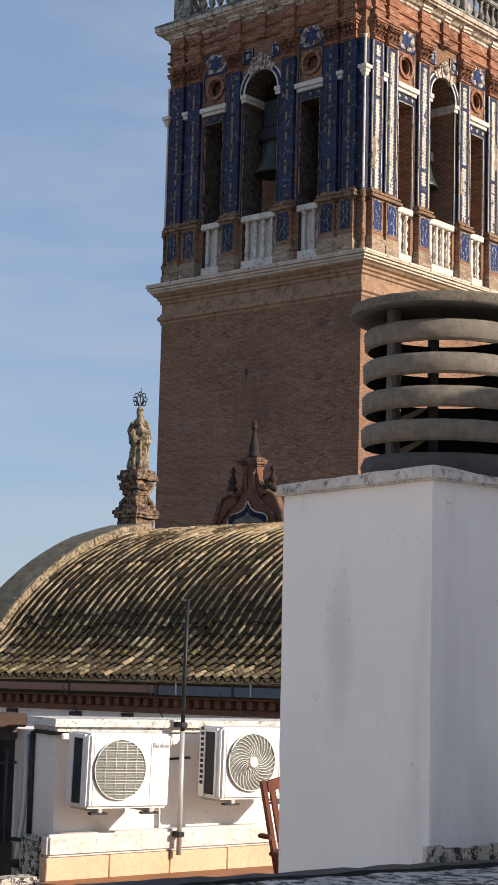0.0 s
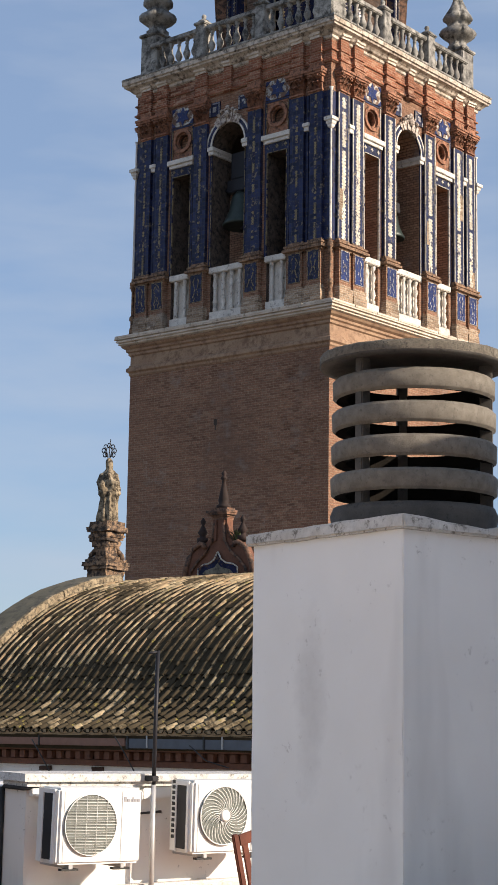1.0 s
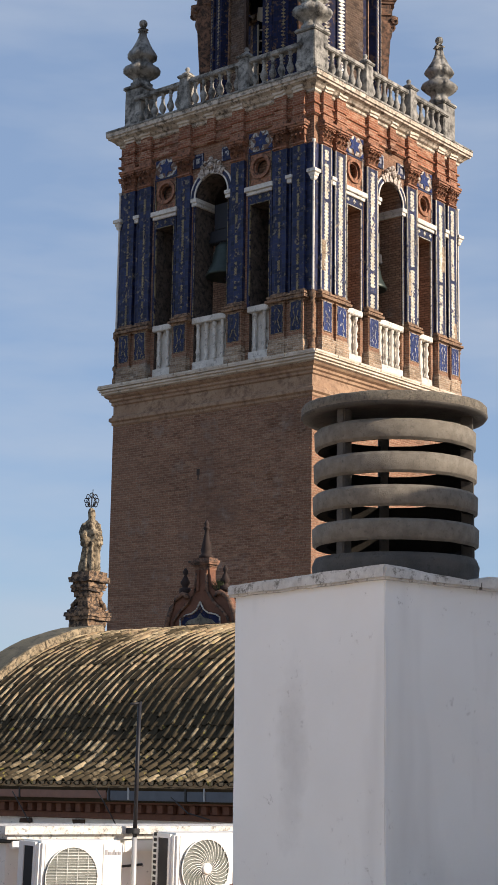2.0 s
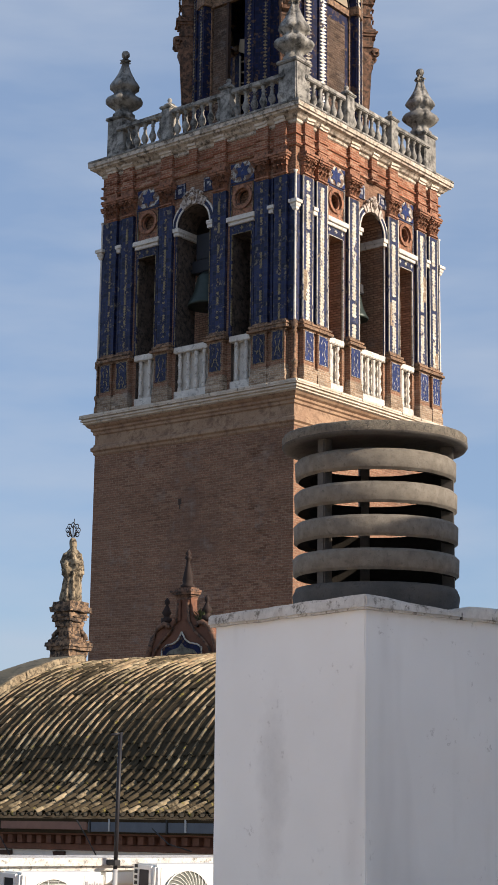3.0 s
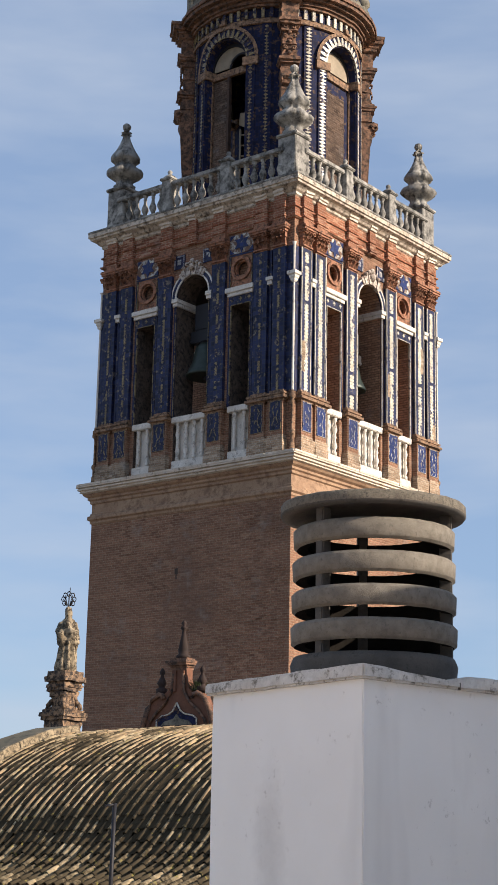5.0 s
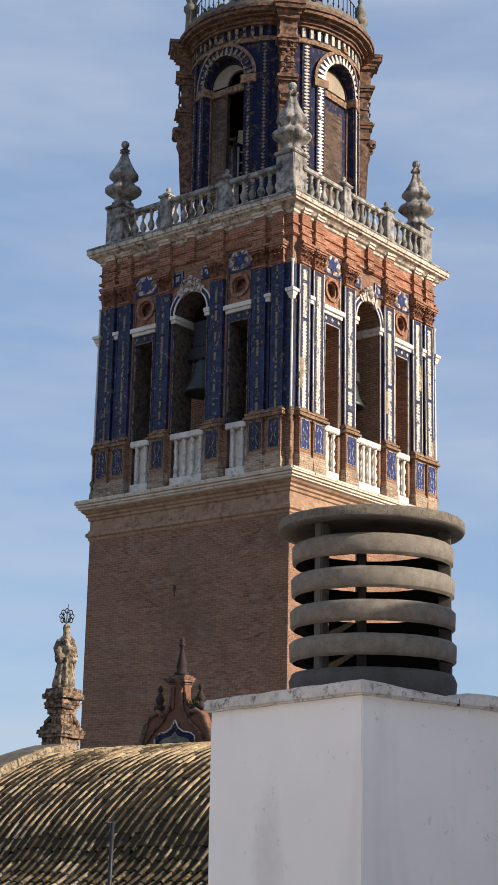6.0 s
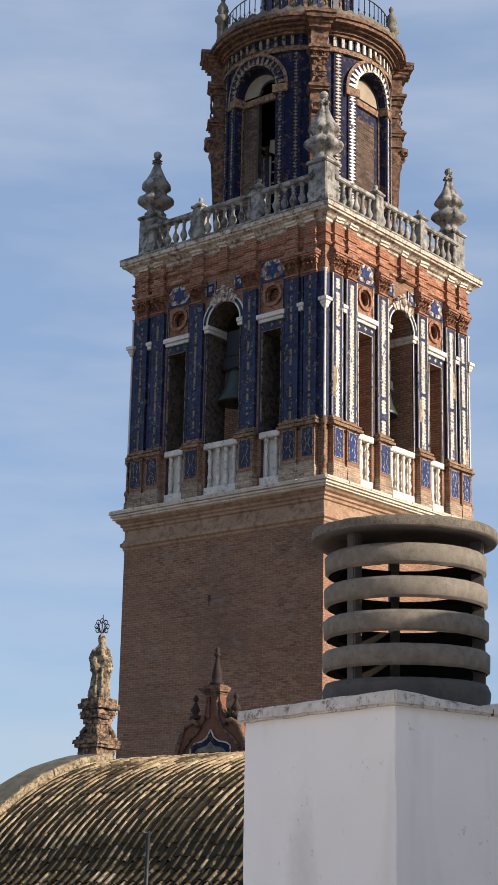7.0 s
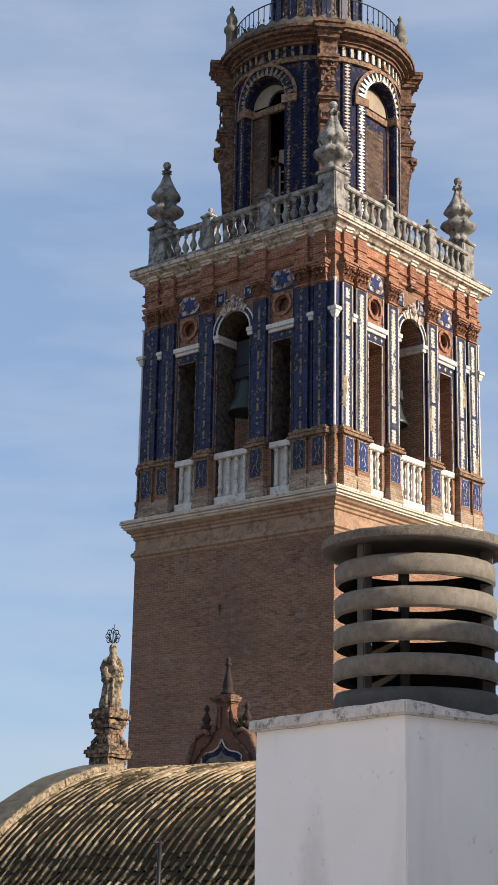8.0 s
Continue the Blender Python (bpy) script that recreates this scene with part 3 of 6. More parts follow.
def pedestal(parent, c, half, y, wall_y, m, sunny=True):
    p = part("pedestal", B((c - half, c + half, y, wall_y, Z0, 23.66)), BRICK, parent, "brick pedestal with a blue tile panel", m=m)
    # brighter blue on sunlit faces: the sun's effect put into the panel colour
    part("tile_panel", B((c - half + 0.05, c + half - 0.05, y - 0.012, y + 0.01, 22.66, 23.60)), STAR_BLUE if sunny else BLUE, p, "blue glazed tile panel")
    bm = bmesh.new()
    g, f0 = half - 0.05, y - 0.012
    for sx in (-1, 1):
        for x0, z0, x1, z1, w in ((0.10, 23.48, 0.46, 23.34, 0.055), (0.34, 23.30, 0.14, 23.10, 0.045), (0.15, 22.98, 0.50, 22.84, 0.05), (0.12, 22.84, 0.34, 22.72, 0.04)):
            j = random.uniform(-0.03, 0.03)
            if random.random() < 0.2:
                continue
            prism(bm, [(c + sx * g * x0, z0 + j), (c + sx * g * x0 + sx * w, z0 - 0.02 + j), (c + sx * g * x1 + sx * w * 0.6, z1), (c + sx * g * x1, z1 - 0.03)], f0 - 0.006, f0 + 0.003)
        prism(bm, [(c + sx * 0.02, 23.10), (c + sx * 0.07, 23.06), (c + sx * 0.09, 22.98), (c + sx * 0.06, 22.98), (c + sx * 0.02, 23.04)], f0 - 0.006, f0 + 0.003)
    e = 0.022
    for q in ((c - g, c - g + e, 22.66, 23.60), (c + g - e, c + g, 22.66, 23.60), (c - g + e, c + g - e, 23.575, 23.60), (c - g + e, c + g - e, 22.66, 22.68)):
        box(bm, q[0], q[1], y - 0.02, y - 0.008, q[2], q[3])
    # figure likewise: pale where sunlit, dull copy on the shaded face
    tagged(part("panel_figure", bm, MIXED if sunny else PALE_SHADE, p, "pale tile pattern"), kind="stuff")
    bm = B((c - half - 0.05, c + half + 0.05, y - 0.05, wall_y, Z0, 22.28), (c - half - 0.03, c + half + 0.03, y - 0.03, wall_y, 22.28, 22.50))
    part("plinth", worn(bm, 0.014, 6.0, c), PALE_BRICK, p, "worn pale brick plinth")
    return p


BALUSTER = [(0.055, 0.0), (0.055, 0.06), (0.03, 0.09), (0.045, 0.14), (0.085, 0.27), (0.08, 0.36), (0.04, 0.52), (0.032, 0.64), (0.05, 0.68), (0.032, 0.73), (0.06, 0.80), (0.06, 0.86)]


PARAPET_BALUSTER = [(0.062, 0.0), (0.062, 0.08), (0.03, 0.12), (0.072, 0.22), (0.032, 0.36), (0.055, 0.42), (0.032, 0.48), (0.072, 0.60), (0.03, 0.74), (0.062, 0.79), (0.062, 0.86)]


def scaled(prof, r, h, z):
    return [(a * r, z + b * h) for a, b in prof]


def parapet(parent, c, half, n, m):
    """A white marble breast panel with turned balusters in front of an opening."""
    y = yw - 0.02
    p = part("marble_parapet", B((c - half, c + half, y + 0.16, y + 0.24, SILL, 23.6)), WHITE_STONE, parent, "white marble balustrade panel", m=m)
    part("rail", B((c - half - 0.03, c + half + 0.03, y - 0.07, y + 0.26, 23.56, 23.76), bevel=0.02), WHITE_STONE, p)
    part("foot", B((c - half, c + half, y - 0.04, y + 0.24, SILL, 22.28), bevel=0.015), WHITE_STONE, p)
    first = None
    for i in range(n):
        x = c - half + (i + 0.5) * 2 * half / n
        if first is None:
            first = part("baluster", turned(scaled(PARAPET_BALUSTER, 1.2, 1.49, 22.28), 8), WHITE_STONE, p, m=pose(x, y + 0.06, 0))
        else:
            again(first, p, pose(x, y + 0.06, 0))


def star_points(cx, cz, r, n=6):
    return [(cx + (r if i % 2 == 0 else r * 0.52) * math.sin(math.pi * i / n), cz + (r if i % 2 == 0 else r * 0.52) * math.cos(math.pi * i / n)) for i in range(2 * n)]


PILS = ((0.93, 0.25), (1.68, 0.27), (3.44, 0.28), (5.76, 0.28), (7.52, 0.27), (8.27, 0.25))
for k in range(4):
    m = pose(0, 0, 0, 0, 0, 90 * k)
    for n, bm in belfry_wall():
        # faces 0 and 2 take the darker reveal: their shade painted in
        part(n, bm, [BRICK, REVEAL if k % 2 else DIM_REVEAL, DARK_BRICK], tower, m=m)
    for u, half in PILS:
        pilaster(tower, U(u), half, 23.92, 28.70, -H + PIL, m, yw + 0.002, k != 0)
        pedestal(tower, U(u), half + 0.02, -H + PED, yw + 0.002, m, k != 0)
    for a, b in ((WALL - 0.022, 1.45), (7.75, 9.2 - WALL - 0.004)):
        part("corner_tiles", B((U(a), U(b), yw - 0.022, yw + 0.002, 23.92, 28.72)), BLUE, tower, "blue tiles between the pilasters", m=m)
    parapet(tower, 0, AR, 4, m)
    for u in (2.55, 6.65):
        c = U(u)
        parapet(tower, c, 0.40, 2, m)
        surround = part("window_surround", B((c - 0.50, c - 0.40, yw - 0.03, yw + 0.002, 23.76, W_TOP + 0.1), (c + 0.40, c + 0.50, yw - 0.03, yw + 0.002, 23.76, W_TOP + 0.1), (c - 0.40, c + 0.40, yw - 0.03, yw + 0.002, W_TOP, W_TOP + 0.1)), BLUE, tower, "narrow opening framed in blue tiles", m=m)
        # beads and figures on face 0 use the same shaded copy
        for b in ((c - 0.41, c - 0.385, yw - 0.05, yw + 0.01, 23.76, W_TOP), (c + 0.385, c + 0.41, yw - 0.05, yw + 0.01, 23.76, W_TOP), (c - 0.385, c + 0.385, yw - 0.05, yw + 0.01, W_TOP, W_TOP + 0.025)):
            part("pale_bead", B(b), YELLOW if k else PALE_SHADE, surround)
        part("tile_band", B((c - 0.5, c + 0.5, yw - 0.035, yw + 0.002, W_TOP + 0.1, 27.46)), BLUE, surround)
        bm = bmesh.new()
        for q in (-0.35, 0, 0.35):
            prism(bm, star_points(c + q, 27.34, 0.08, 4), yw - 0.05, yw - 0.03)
        tagged(part("tile_figure", bm, YELLOW if k else PALE_SHADE, surround), kind="stuff")
        part("lintel", B((c - 0.58, c + 0.58, yw - 0.16, yw + 0.002, 27.58, 27.74), (c - 0.53, c + 0.53, yw - 0.10, yw + 0.002, 27.46, 27.58), bevel=0.012), WHITE_STONE, surround, "white stone lintel")
        # round opening in a square brick field
        bm = bmesh.new()
        ro = arc(c, OC_Z, OC_R + 0.11, 0, 360, 24)[:-1]
        ri = arc(c, OC_Z, OC_R, 0, 360, 24)[:-1]
        for i in range(24):
            j = (i + 1) % 24
            vs = [bm.verts.new((x, y, z)) for y in (yw - 0.07, yw + 0.002) for x, z in (ro[i], ro[j], ri[j], ri[i])]
            for f in ((0, 1, 2, 3), (7, 6, 5, 4), (0, 4, 5, 1), (2, 6, 7, 3)):
                bm.faces.new([vs[q] for q in f])
        bmesh.ops.remove_doubles(bm, verts=bm.verts, dist=0.0005)
        oc = part("round_window", bm, MOULD, tower, "round brick-framed opening", m=m)
        bm = bmesh.new()
        ro, ri = arc(c, OC_Z, OC_R + 0.012, 0, 360, 24)[:-1], arc(c, OC_Z, OC_R - 0.055, 0, 360, 24)[:-1]
        for i in range(24):
            j = (i + 1) % 24
            vs = [bm.verts.new((x, y, z)) for y in (yw + 0.02, yw + 0.12) for x, z in (ro[i], ro[j], ri[j], ri[i])]
            for f in ((0, 1, 2, 3), (7, 6, 5, 4), (2, 6, 7, 3)):
                bm.faces.new([vs[q] for q in f])
        part("inner_ring", bm, MOULD, oc)
        bm = bmesh.new()
        prism(bm, arc(c, OC_Z, OC_R + 0.004, 0, 360, 24)[:-1], yw + 0.26, yw + 0.32)
        part("back_plate", bm, REVEAL, oc, "brown brick at the back of the round recess")
        part("red_field", B((c - 0.46, c + 0.46, yw - 0.012, yw + 0.002, 27.78, OC_Z - OC_R - 0.1), (c - 0.46, c + 0.46, yw - 0.012, yw + 0.002, OC_Z + OC_R + 0.1, 28.85), (c - 0.46, c - 0.40, yw - 0.012, yw + 0.002, 27.9, 28.8), (c + 0.40, c + 0.46, yw - 0.012, yw + 0.002, 27.9, 28.8)), MOULD, oc)
        part("tile_frame", B((c - 0.52, c - 0.46, yw - 0.03, yw + 0.002, 27.76, 28.9), (c + 0.46, c + 0.52, yw - 0.03, yw + 0.002, 27.76, 28.9), (c - 0.46, c + 0.46, yw - 0.03, yw + 0.002, 28.84, 28.9)), BLUE, oc)
        for a in (c - 0.46, c + 0.435):
            part("pale_bead", B((a, a + 0.025, yw - 0.05, yw + 0.002, 27.76, 28.84)), YELLOW if k else PALE_SHADE, oc)
        st = part("star_panel", B((c - 0.48, c + 0.48, yw - 0.04, yw + 0.002, 28.92, 29.56)), STAR_GROUND, tower, "mottled tile panel with a blue star", m=m)
        bm = bmesh.new()
        prism(bm, star_points(c, 29.24, 0.33), yw - 0.06, yw - 0.038)
        for sx in (-1, 1):
            for sz in (-1, 1):
                prism(bm, [(c + sx * 0.48, 29.24 + sz * 0.32), (c + sx * 0.28, 29.24 + sz * 0.32), (c + sx * 0.48, 29.24 + sz * 0.14)], yw - 0.05, yw - 0.038)
        part("star", bm, STAR_BLUE, st, "blue glazed star")
    # arch trim
    bm = bmesh.new()
    ro, ri = arc(0, SPRING, AR + 0.17, 180, 0, 20), arc(0, SPRING, AR, 180, 0, 20)
    for i in range(20):
        vs = [bm.verts.new((x, y, z)) for y in (yw - 0.07, yw + 0.002) for x, z in (ro[i], ro[i + 1], ri[i + 1], ri[i])]
        for f in ((0, 1, 2, 3), (7, 6, 5, 4), (0, 4, 5, 1), (2, 6, 7, 3)):
            bm.faces.new([vs[q] for q in f])
    av = part("archivolt", bm, BLUE, tower, "blue tiled arch with pale edge", m=m)
    bm = bmesh.new()
    ro, ri = arc(0, SPRING, AR + 0.05, 180, 0, 20), arc(0, SPRING, AR - 0.005, 180, 0, 20)
    for i in range(20):
        vs = [bm.verts.new((x, y, z)) for y in (yw - 0.085, yw - 0.05) for x, z in (ro[i], ro[i + 1], ri[i + 1], ri[i])]
        for f in ((0, 1, 2, 3), (7, 6, 5, 4), (0, 4, 5, 1), (2, 6, 7, 3)):
            bm.faces.new([vs[q] for q in f])
    part("arch_bead", bm, WHITE_STONE, av)
    bm = bmesh.new()
    ro, ri = arc(0, SPRING, AR + 0.22, 180, 0, 20), arc(0, SPRING, AR + 0.17, 180, 0, 20)
    for i in range(20):
        vs = [bm.verts.new((x, y, z)) for y in (yw - 0.085, yw) for x, z in (ro[i], ro[i + 1], ri[i + 1], ri[i])]
        for f in ((0, 1, 2, 3), (7, 6, 5, 4), (0, 4, 5, 1), (2, 6, 7, 3)):
            bm.faces.new([vs[q] for q in f])
    part("outer_bead", bm, WHITE_STONE, av)
    for i in range(9):
        a0, a1 = radians(52 + i * 8.44), radians(52 + (i + 0.86) * 8.44)
        r0, r1 = AR - 0.01, AR + 0.26 + 0.06 * math.sin(math.pi * (i + 0.5) / 9)
        bm = bmesh.new()
        prism(bm, [(r * math.cos(t), SPRING + r * math.sin(t)) for r, t in ((r0, a0), (r1, a0), (r1, a1), (r0, a1))], yw - 0.11 - 0.025 * (i % 2), yw)
        part("voussoir", rough_up(bm, 0.01, 9.0, i), WORN_MARBLE, av)
    bm = bmesh.new()
    for a, zz, rr in ((-0.36, 28.86, 0.075), (-0.22, 28.97, 0.07), (-0.08, 29.0, 0.06), (0.08, 29.0, 0.06), (0.22, 28.97, 0.07), (0.36, 28.86, 0.075), (0.0, 28.84, 0.13), (0.0, 29.06, 0.09)):
        bmesh.ops.create_icosphere(bm, subdivisions=2, radius=rr, matrix=Matrix.Translation((a, yw - 0.13, zz)))
    part("keystone", rough_up(bm, 0.03, 7.0), WORN_MARBLE, av, "carved white keystone")
    for sx in (-1, 1):
        bx = sorted((sx * (AR - 0.10), sx * (AR + 0.16)))
        part("impost", B((bx[0], bx[1], yw - 0.13, yw + THICK + 0.02, 27.72, 27.86), (bx[0] + 0.02, bx[1] - 0.02, yw - 0.09, yw + THICK, 27.60, 27.72), bevel=0.01), WHITE_STONE, av, "white stone impost")
        jb = sorted((sx * AR, sx * (AR + 0.10)))
        part("jamb_tiles", B((jb[0], jb[1], yw - 0.03, yw + 0.002, 23.76, 27.60)), BLUE, av)
        jb = sorted((sx * (AR + 0.005), sx * (AR + 0.03)))
        # shaded copy of the pale bead on face 0
        part("jamb_bead", B((jb[0], jb[1], yw - 0.05, yw - 0.028, 23.76, 27.60)), YELLOW if k else PALE_SHADE, av)
        bm = B(tuple(sorted((sx * 0.40, sx * 0.86))) + (yw - 0.04, yw + 0.002, 28.92, 29.40))
        cp = part("spandrel_tile", bm, BLUE, av)
        bm = bmesh.new()
        for x0, x1, za, zb in ((-0.22, -0.17, 28.94, 29.38), (0.17, 0.22, 28.94, 29.38), (-0.17, 0.17, 29.33, 29.38), (-0.08, 0.08, 29.06, 29.24)):
            box(bm, sx * 0.63 + x0, sx * 0.63 + x1, yw - 0.055, yw - 0.038, za, zb)
        part("spandrel_figure", bm, MIXED, cp)
    # white corner column with its capital
    e = -H + 0.405
    col = part("corner_column", turned([(0.05, 23.9), (0.042, 24.0), (0.036, 27.4), (0.036, 28.7), (0.07, 28.8)], 10, e, e), WHITE_STONE, tower, "pale glazed corner column", m=m)
    lathe_cap = bmesh.new()
    lathe(lathe_cap, [(0.07, 27.46), (0.11, 27.50), (0.12, 27.56), (0.16, 27.60), (0.17, 27.67), (0.235, 27.70), (0.235, 27.80), (0.19, 27.82)], 4, e, e, math.pi / 4)
    part("column_capital", lathe_cap, WHITE_STONE, col)
    bm = turned([(0.09, Z0), (0.09, 22.2), (0.06, 22.26), (0.06, 22.46), (0.10, 22.5), (0.10, 22.6), (0.045, 22.66), (0.04, 23.5), (0.08, 23.56), (0.05, 23.62), (0.10, 23.70), (0.10, 23.78), (0.06, 23.86), (0.05, 23.92)], 8, e, e)
    part("corner_pedestal", rough_up(bm, 0.008, 6.0), BASE_MOULD, tower, "ringed brown brick corner pedestal", m=m)
    # plinth and base mouldings run on between the paired pilasters
    for u in (1.305, 7.895):
        c = U(u)
        part("plinth_link", worn(B((c - 0.14, c + 0.14, -H + PED - 0.02, yw, Z0, 22.44)), 0.012, 6.0, u), PALE_BRICK, tower, m=m)
        part("pedestal_link", B((c - 0.15, c + 0.15, -H + PED + 0.09, yw, 22.44, 23.66)), BRICK, tower, m=m)
        part("base_link", rough_up(stacked([(0.05, 23.66, 23.74), (0.02, 23.75, 23.88)], c, 0.12, -H + PIL, yw, 0.3), 0.008, 5.0, u), MOULD, tower, m=m)
    for u in (1.30, 7.90):
        c = U(u)
        part("slim_column", B((c - 0.035, c + 0.035, yw - 0.07, yw + 0.002, 23.92, 28.7)), BLUE, tower, m=m)
        part("small_capital", B((c - 0.13, c + 0.13, yw - 0.19, yw, 27.66, 27.78), (c - 0.09, c + 0.09, yw - 0.15, yw, 27.52, 27.66), bevel=0.01), WHITE_STONE, tower, "small white capital", m=m)
    # frieze with ribs over the pilasters
    for u, half in PILS + ((4.6, 0.20),):
        c = U(u)
        bm = stacked([(0.03, 29.64, 29.70), (0.06, 29.71, 29.75), (0.0, 29.77, 30.03), (0.035, 30.04, 30.08), (0.0, 30.09, 30.48)], c, half - 0.03, -H + 0.27, yw + 0.01, 0.5)
        part("frieze_block", worn(bm, 0.010, 5.0, c), RED_BRICK, tower, "projecting red brick block", m=m)
        bm = stacked([(0.0, 30.47, 30.54), (0.05, 30.56, 30.65)], c, half - 0.05, -H + 0.23, yw, 0.4)
        part("bracket", worn(bm, 0.035, 4.0, c + k), CORNICE, tower, "broken pale stone bracket", m=m)
    if k == 1:
        for u, z, h in ((0.80, 24.6, 1.0), (8.40, 23.98, 0.55), (5.64, 24.9, 0.8), (7.66, 26.2, 0.9)):
            part("bare_patch", worn(B((U(u) - 0.09, U(u) + 0.09, -H + PIL - 0.008, -H + PIL + 0.02, z, z + h)), 0.012, 4.0, u), PALE_BRICK, tower, "bare patch where tiles have fallen", m=m)
        for u in (2.55, 6.65):
            # unseen back, added to keep a sun patch out of the belfry
            part("window_sun_block", B((U(u) - 0.42, U(u) + 0.42, yw + THICK - 0.12, yw + THICK - 0.01, SILL, W_TOP + 0.02)), REVEAL, tower, "unseen brick back, added to stop sun through the narrow opening", m=m)
            part("window_bar", B((U(u) - 0.42, U(u) + 0.42, yw + 0.3, yw + 0.38, 24.05, 24.13), bevel=0.01), WOOD, tower, "brown wooden bar", m=m)
    # upper balustrade
    for i, (a, b) in enumerate(((0.92, 3.10), (3.50, 5.70), (6.10, 8.28))):
        rail = part("balustrade", B((U(a), U(b), -H + 0.36, -H + 0.66, 32.05, 32.22), bevel=0.03), GREY_STONE, tower, "weathered grey stone balustrade", m=m)
        part("bottom_rail", B((U(a), U(b), -H + 0.38, -H + 0.64, 31.0, 31.20), bevel=0.02), GREY_STONE, rail)
        first = None
        n = 6
        for q in range(n):
            x = U(a + (q + 0.5) * (b - a) / n)
            if first is None:
                first = part("baluster", turned(scaled(BALUSTER, 1.5, 0.99, 31.20), 8), GREY_STONE, rail, m=pose(x, -H + 0.51, 0))
            else:
                again(first, rail, pose(x, -H + 0.51, 0))
    for a in (3.30, 5.90):
        c = U(a)
        post = part("balustrade_post", B((c - 0.2, c + 0.2, -H + 0.31, -H + 0.71, 31.0, 32.28), bevel=0.02), GREY_STONE, tower, m=m)
        part("post_cap", B((c - 0.26, c + 0.26, -H + 0.25, -H + 0.77, 32.28, 32.38), bevel=0.03), GREY_STONE, post)
        part("post_knob", turned([(0.24, 32.38), (0.2, 32.44), (0.08, 32.52), (0.06, 32.55), (0.09, 32.62), (0.06, 32.68), (0.01, 32.7)], 10, c, -H + 0.51), GREY_STONE, post)
    cp = part("corner_post", B((-H + 0.44, -H + 1.18, -H + 0.44, -H + 1.18, 31.0, 32.56), bevel=0.03), GREY_STONE, tower, m=m)
    part("corner_cap", B((-H + 0.38, -H + 1.24, -H + 0.38, -H + 1.24, 32.56, 32.68), bevel=0.03), GREY_STONE, cp)
    if k != 3:
        urn = [(0.34, 32.68), (0.34, 32.82), (0.27, 32.90), (0.28, 33.0), (0.42, 33.12), (0.52, 33.24), (0.53, 33.36), (0.47, 33.47), (0.35, 33.56), (0.31, 33.63), (0.34, 33.70), (0.42, 33.78), (0.44, 33.88), (0.40, 34.0), (0.31, 34.18), (0.23, 34.40), (0.17, 34.60), (0.13, 34.78), (0.20, 34.82), (0.20, 34.88), (0.09, 34.94), (0.06, 35.0)]
        bm = bmesh.new()
        lathe(bm, [(r * 1.414, z) for r, z in urn], 4, -H + 0.84, -H + 0.84, math.pi / 4)
        bmesh.ops.bevel(bm, geom=[e for e in bm.edges if abs(e.verts[0].co.z - e.verts[1].co.z) > 0.005], offset=0.13, segments=3, affect="EDGES")
        for f in bm.faces:
            f.smooth = True
        bmesh.ops.create_uvsphere(bm, u_segments=12, v_segments=8, radius=0.15, matrix=Matrix.Translation((-H + 0.84, -H + 0.84, 35.12)))
        part("corner_finial", rough_up(bm, 0.012, 5.0, k), GREY_STONE, cp, "bulging square grey stone finial")

part("brick_frieze", square_ring([(0.40, 29.64), (0.33, 29.68), (0.33, 29.74), (0.40, 29.78), (0.40, 30.0), (0.34, 30.03), (0.34, 30.08), (0.40, 30.11), (0.40, 30.45)], H), RED_BRICK, tower, "red brick frieze")
bm = square_ring([(0.20, 30.64), (0.06, 30.70), (0.05, 30.76), (0.0, 30.78), (0.0, 30.95), (0.03, Z1), (0.7, Z1 + 0.01)], H)
part("upper_cornice", bm, CORNICE_TOP, tower, "weathered stone top cornice")
bm = square_ring([(0.41, 30.38), (0.35, 30.42), (0.35, 30.50), (0.27, 30.54), (0.22, 30.60), (0.16, 30.645)], H)
part("cornice_bed", worn(bm, 0.02, 3.0), CORNICE_TOP, tower, "broken pale bed moulding")
slab = None
for k in range(4):
    for i in range(8):
        mm = pose(0, 0, 0, 0, 0, 90 * k) @ pose(-H + 0.02 + i * 1.15, 0, Z1 - 0.075)
        if slab is None:
            slab = part("cornice_slab", B((0.0, 1.14, -H - 0.02, -H + 0.28, 0.0, 0.08), bevel=0.012), GREY_STONE, tower, m=mm)
        else:
            again(slab, tower, mm)
part("terrace_floor", B((-H + 0.5, H - 0.5, -H + 0.5, H - 0.5, 30.7, 31.03)), CORNICE, tower)

# ---------------------------------------------------------------- the round storey
R0 = 3.02
DS = 36.8                                  # springing of the arches
DA = 0.298                                  # half angle of an opening


def sector(bm, t0, t1, r0, r1, z0a, z1a, z0b=None, z1b=None):
    """A curved block between two angles, its top and bottom may slope."""
    z0b, z1b = z0a if z0b is None else z0b, z1a if z1b is None else z1b
    v = [bm.verts.new((r * math.cos(t), r * math.sin(t), z)) for t, zz in ((t0, (z0a, z1a)), (t1, (z0b, z1b))) for r in (r0, r1) for z in zz]
    for f in ((0, 1, 3, 2), (4, 6, 7, 5), (0, 4, 5, 1), (2, 3, 7, 6), (1, 5, 7, 3), (0, 2, 6, 4)):
        bm.faces.new([v[i] for i in f])


def ring(bm, r0, r1, z0, z1, n=64, gap=0.0, span=(0.0, 2 * math.pi)):
    step = (span[1] - span[0]) / n
    for i in range(n):
        sector(bm, span[0] + i * step + gap, span[0] + (i + 1) * step - gap, r0, r1, z0, z1)


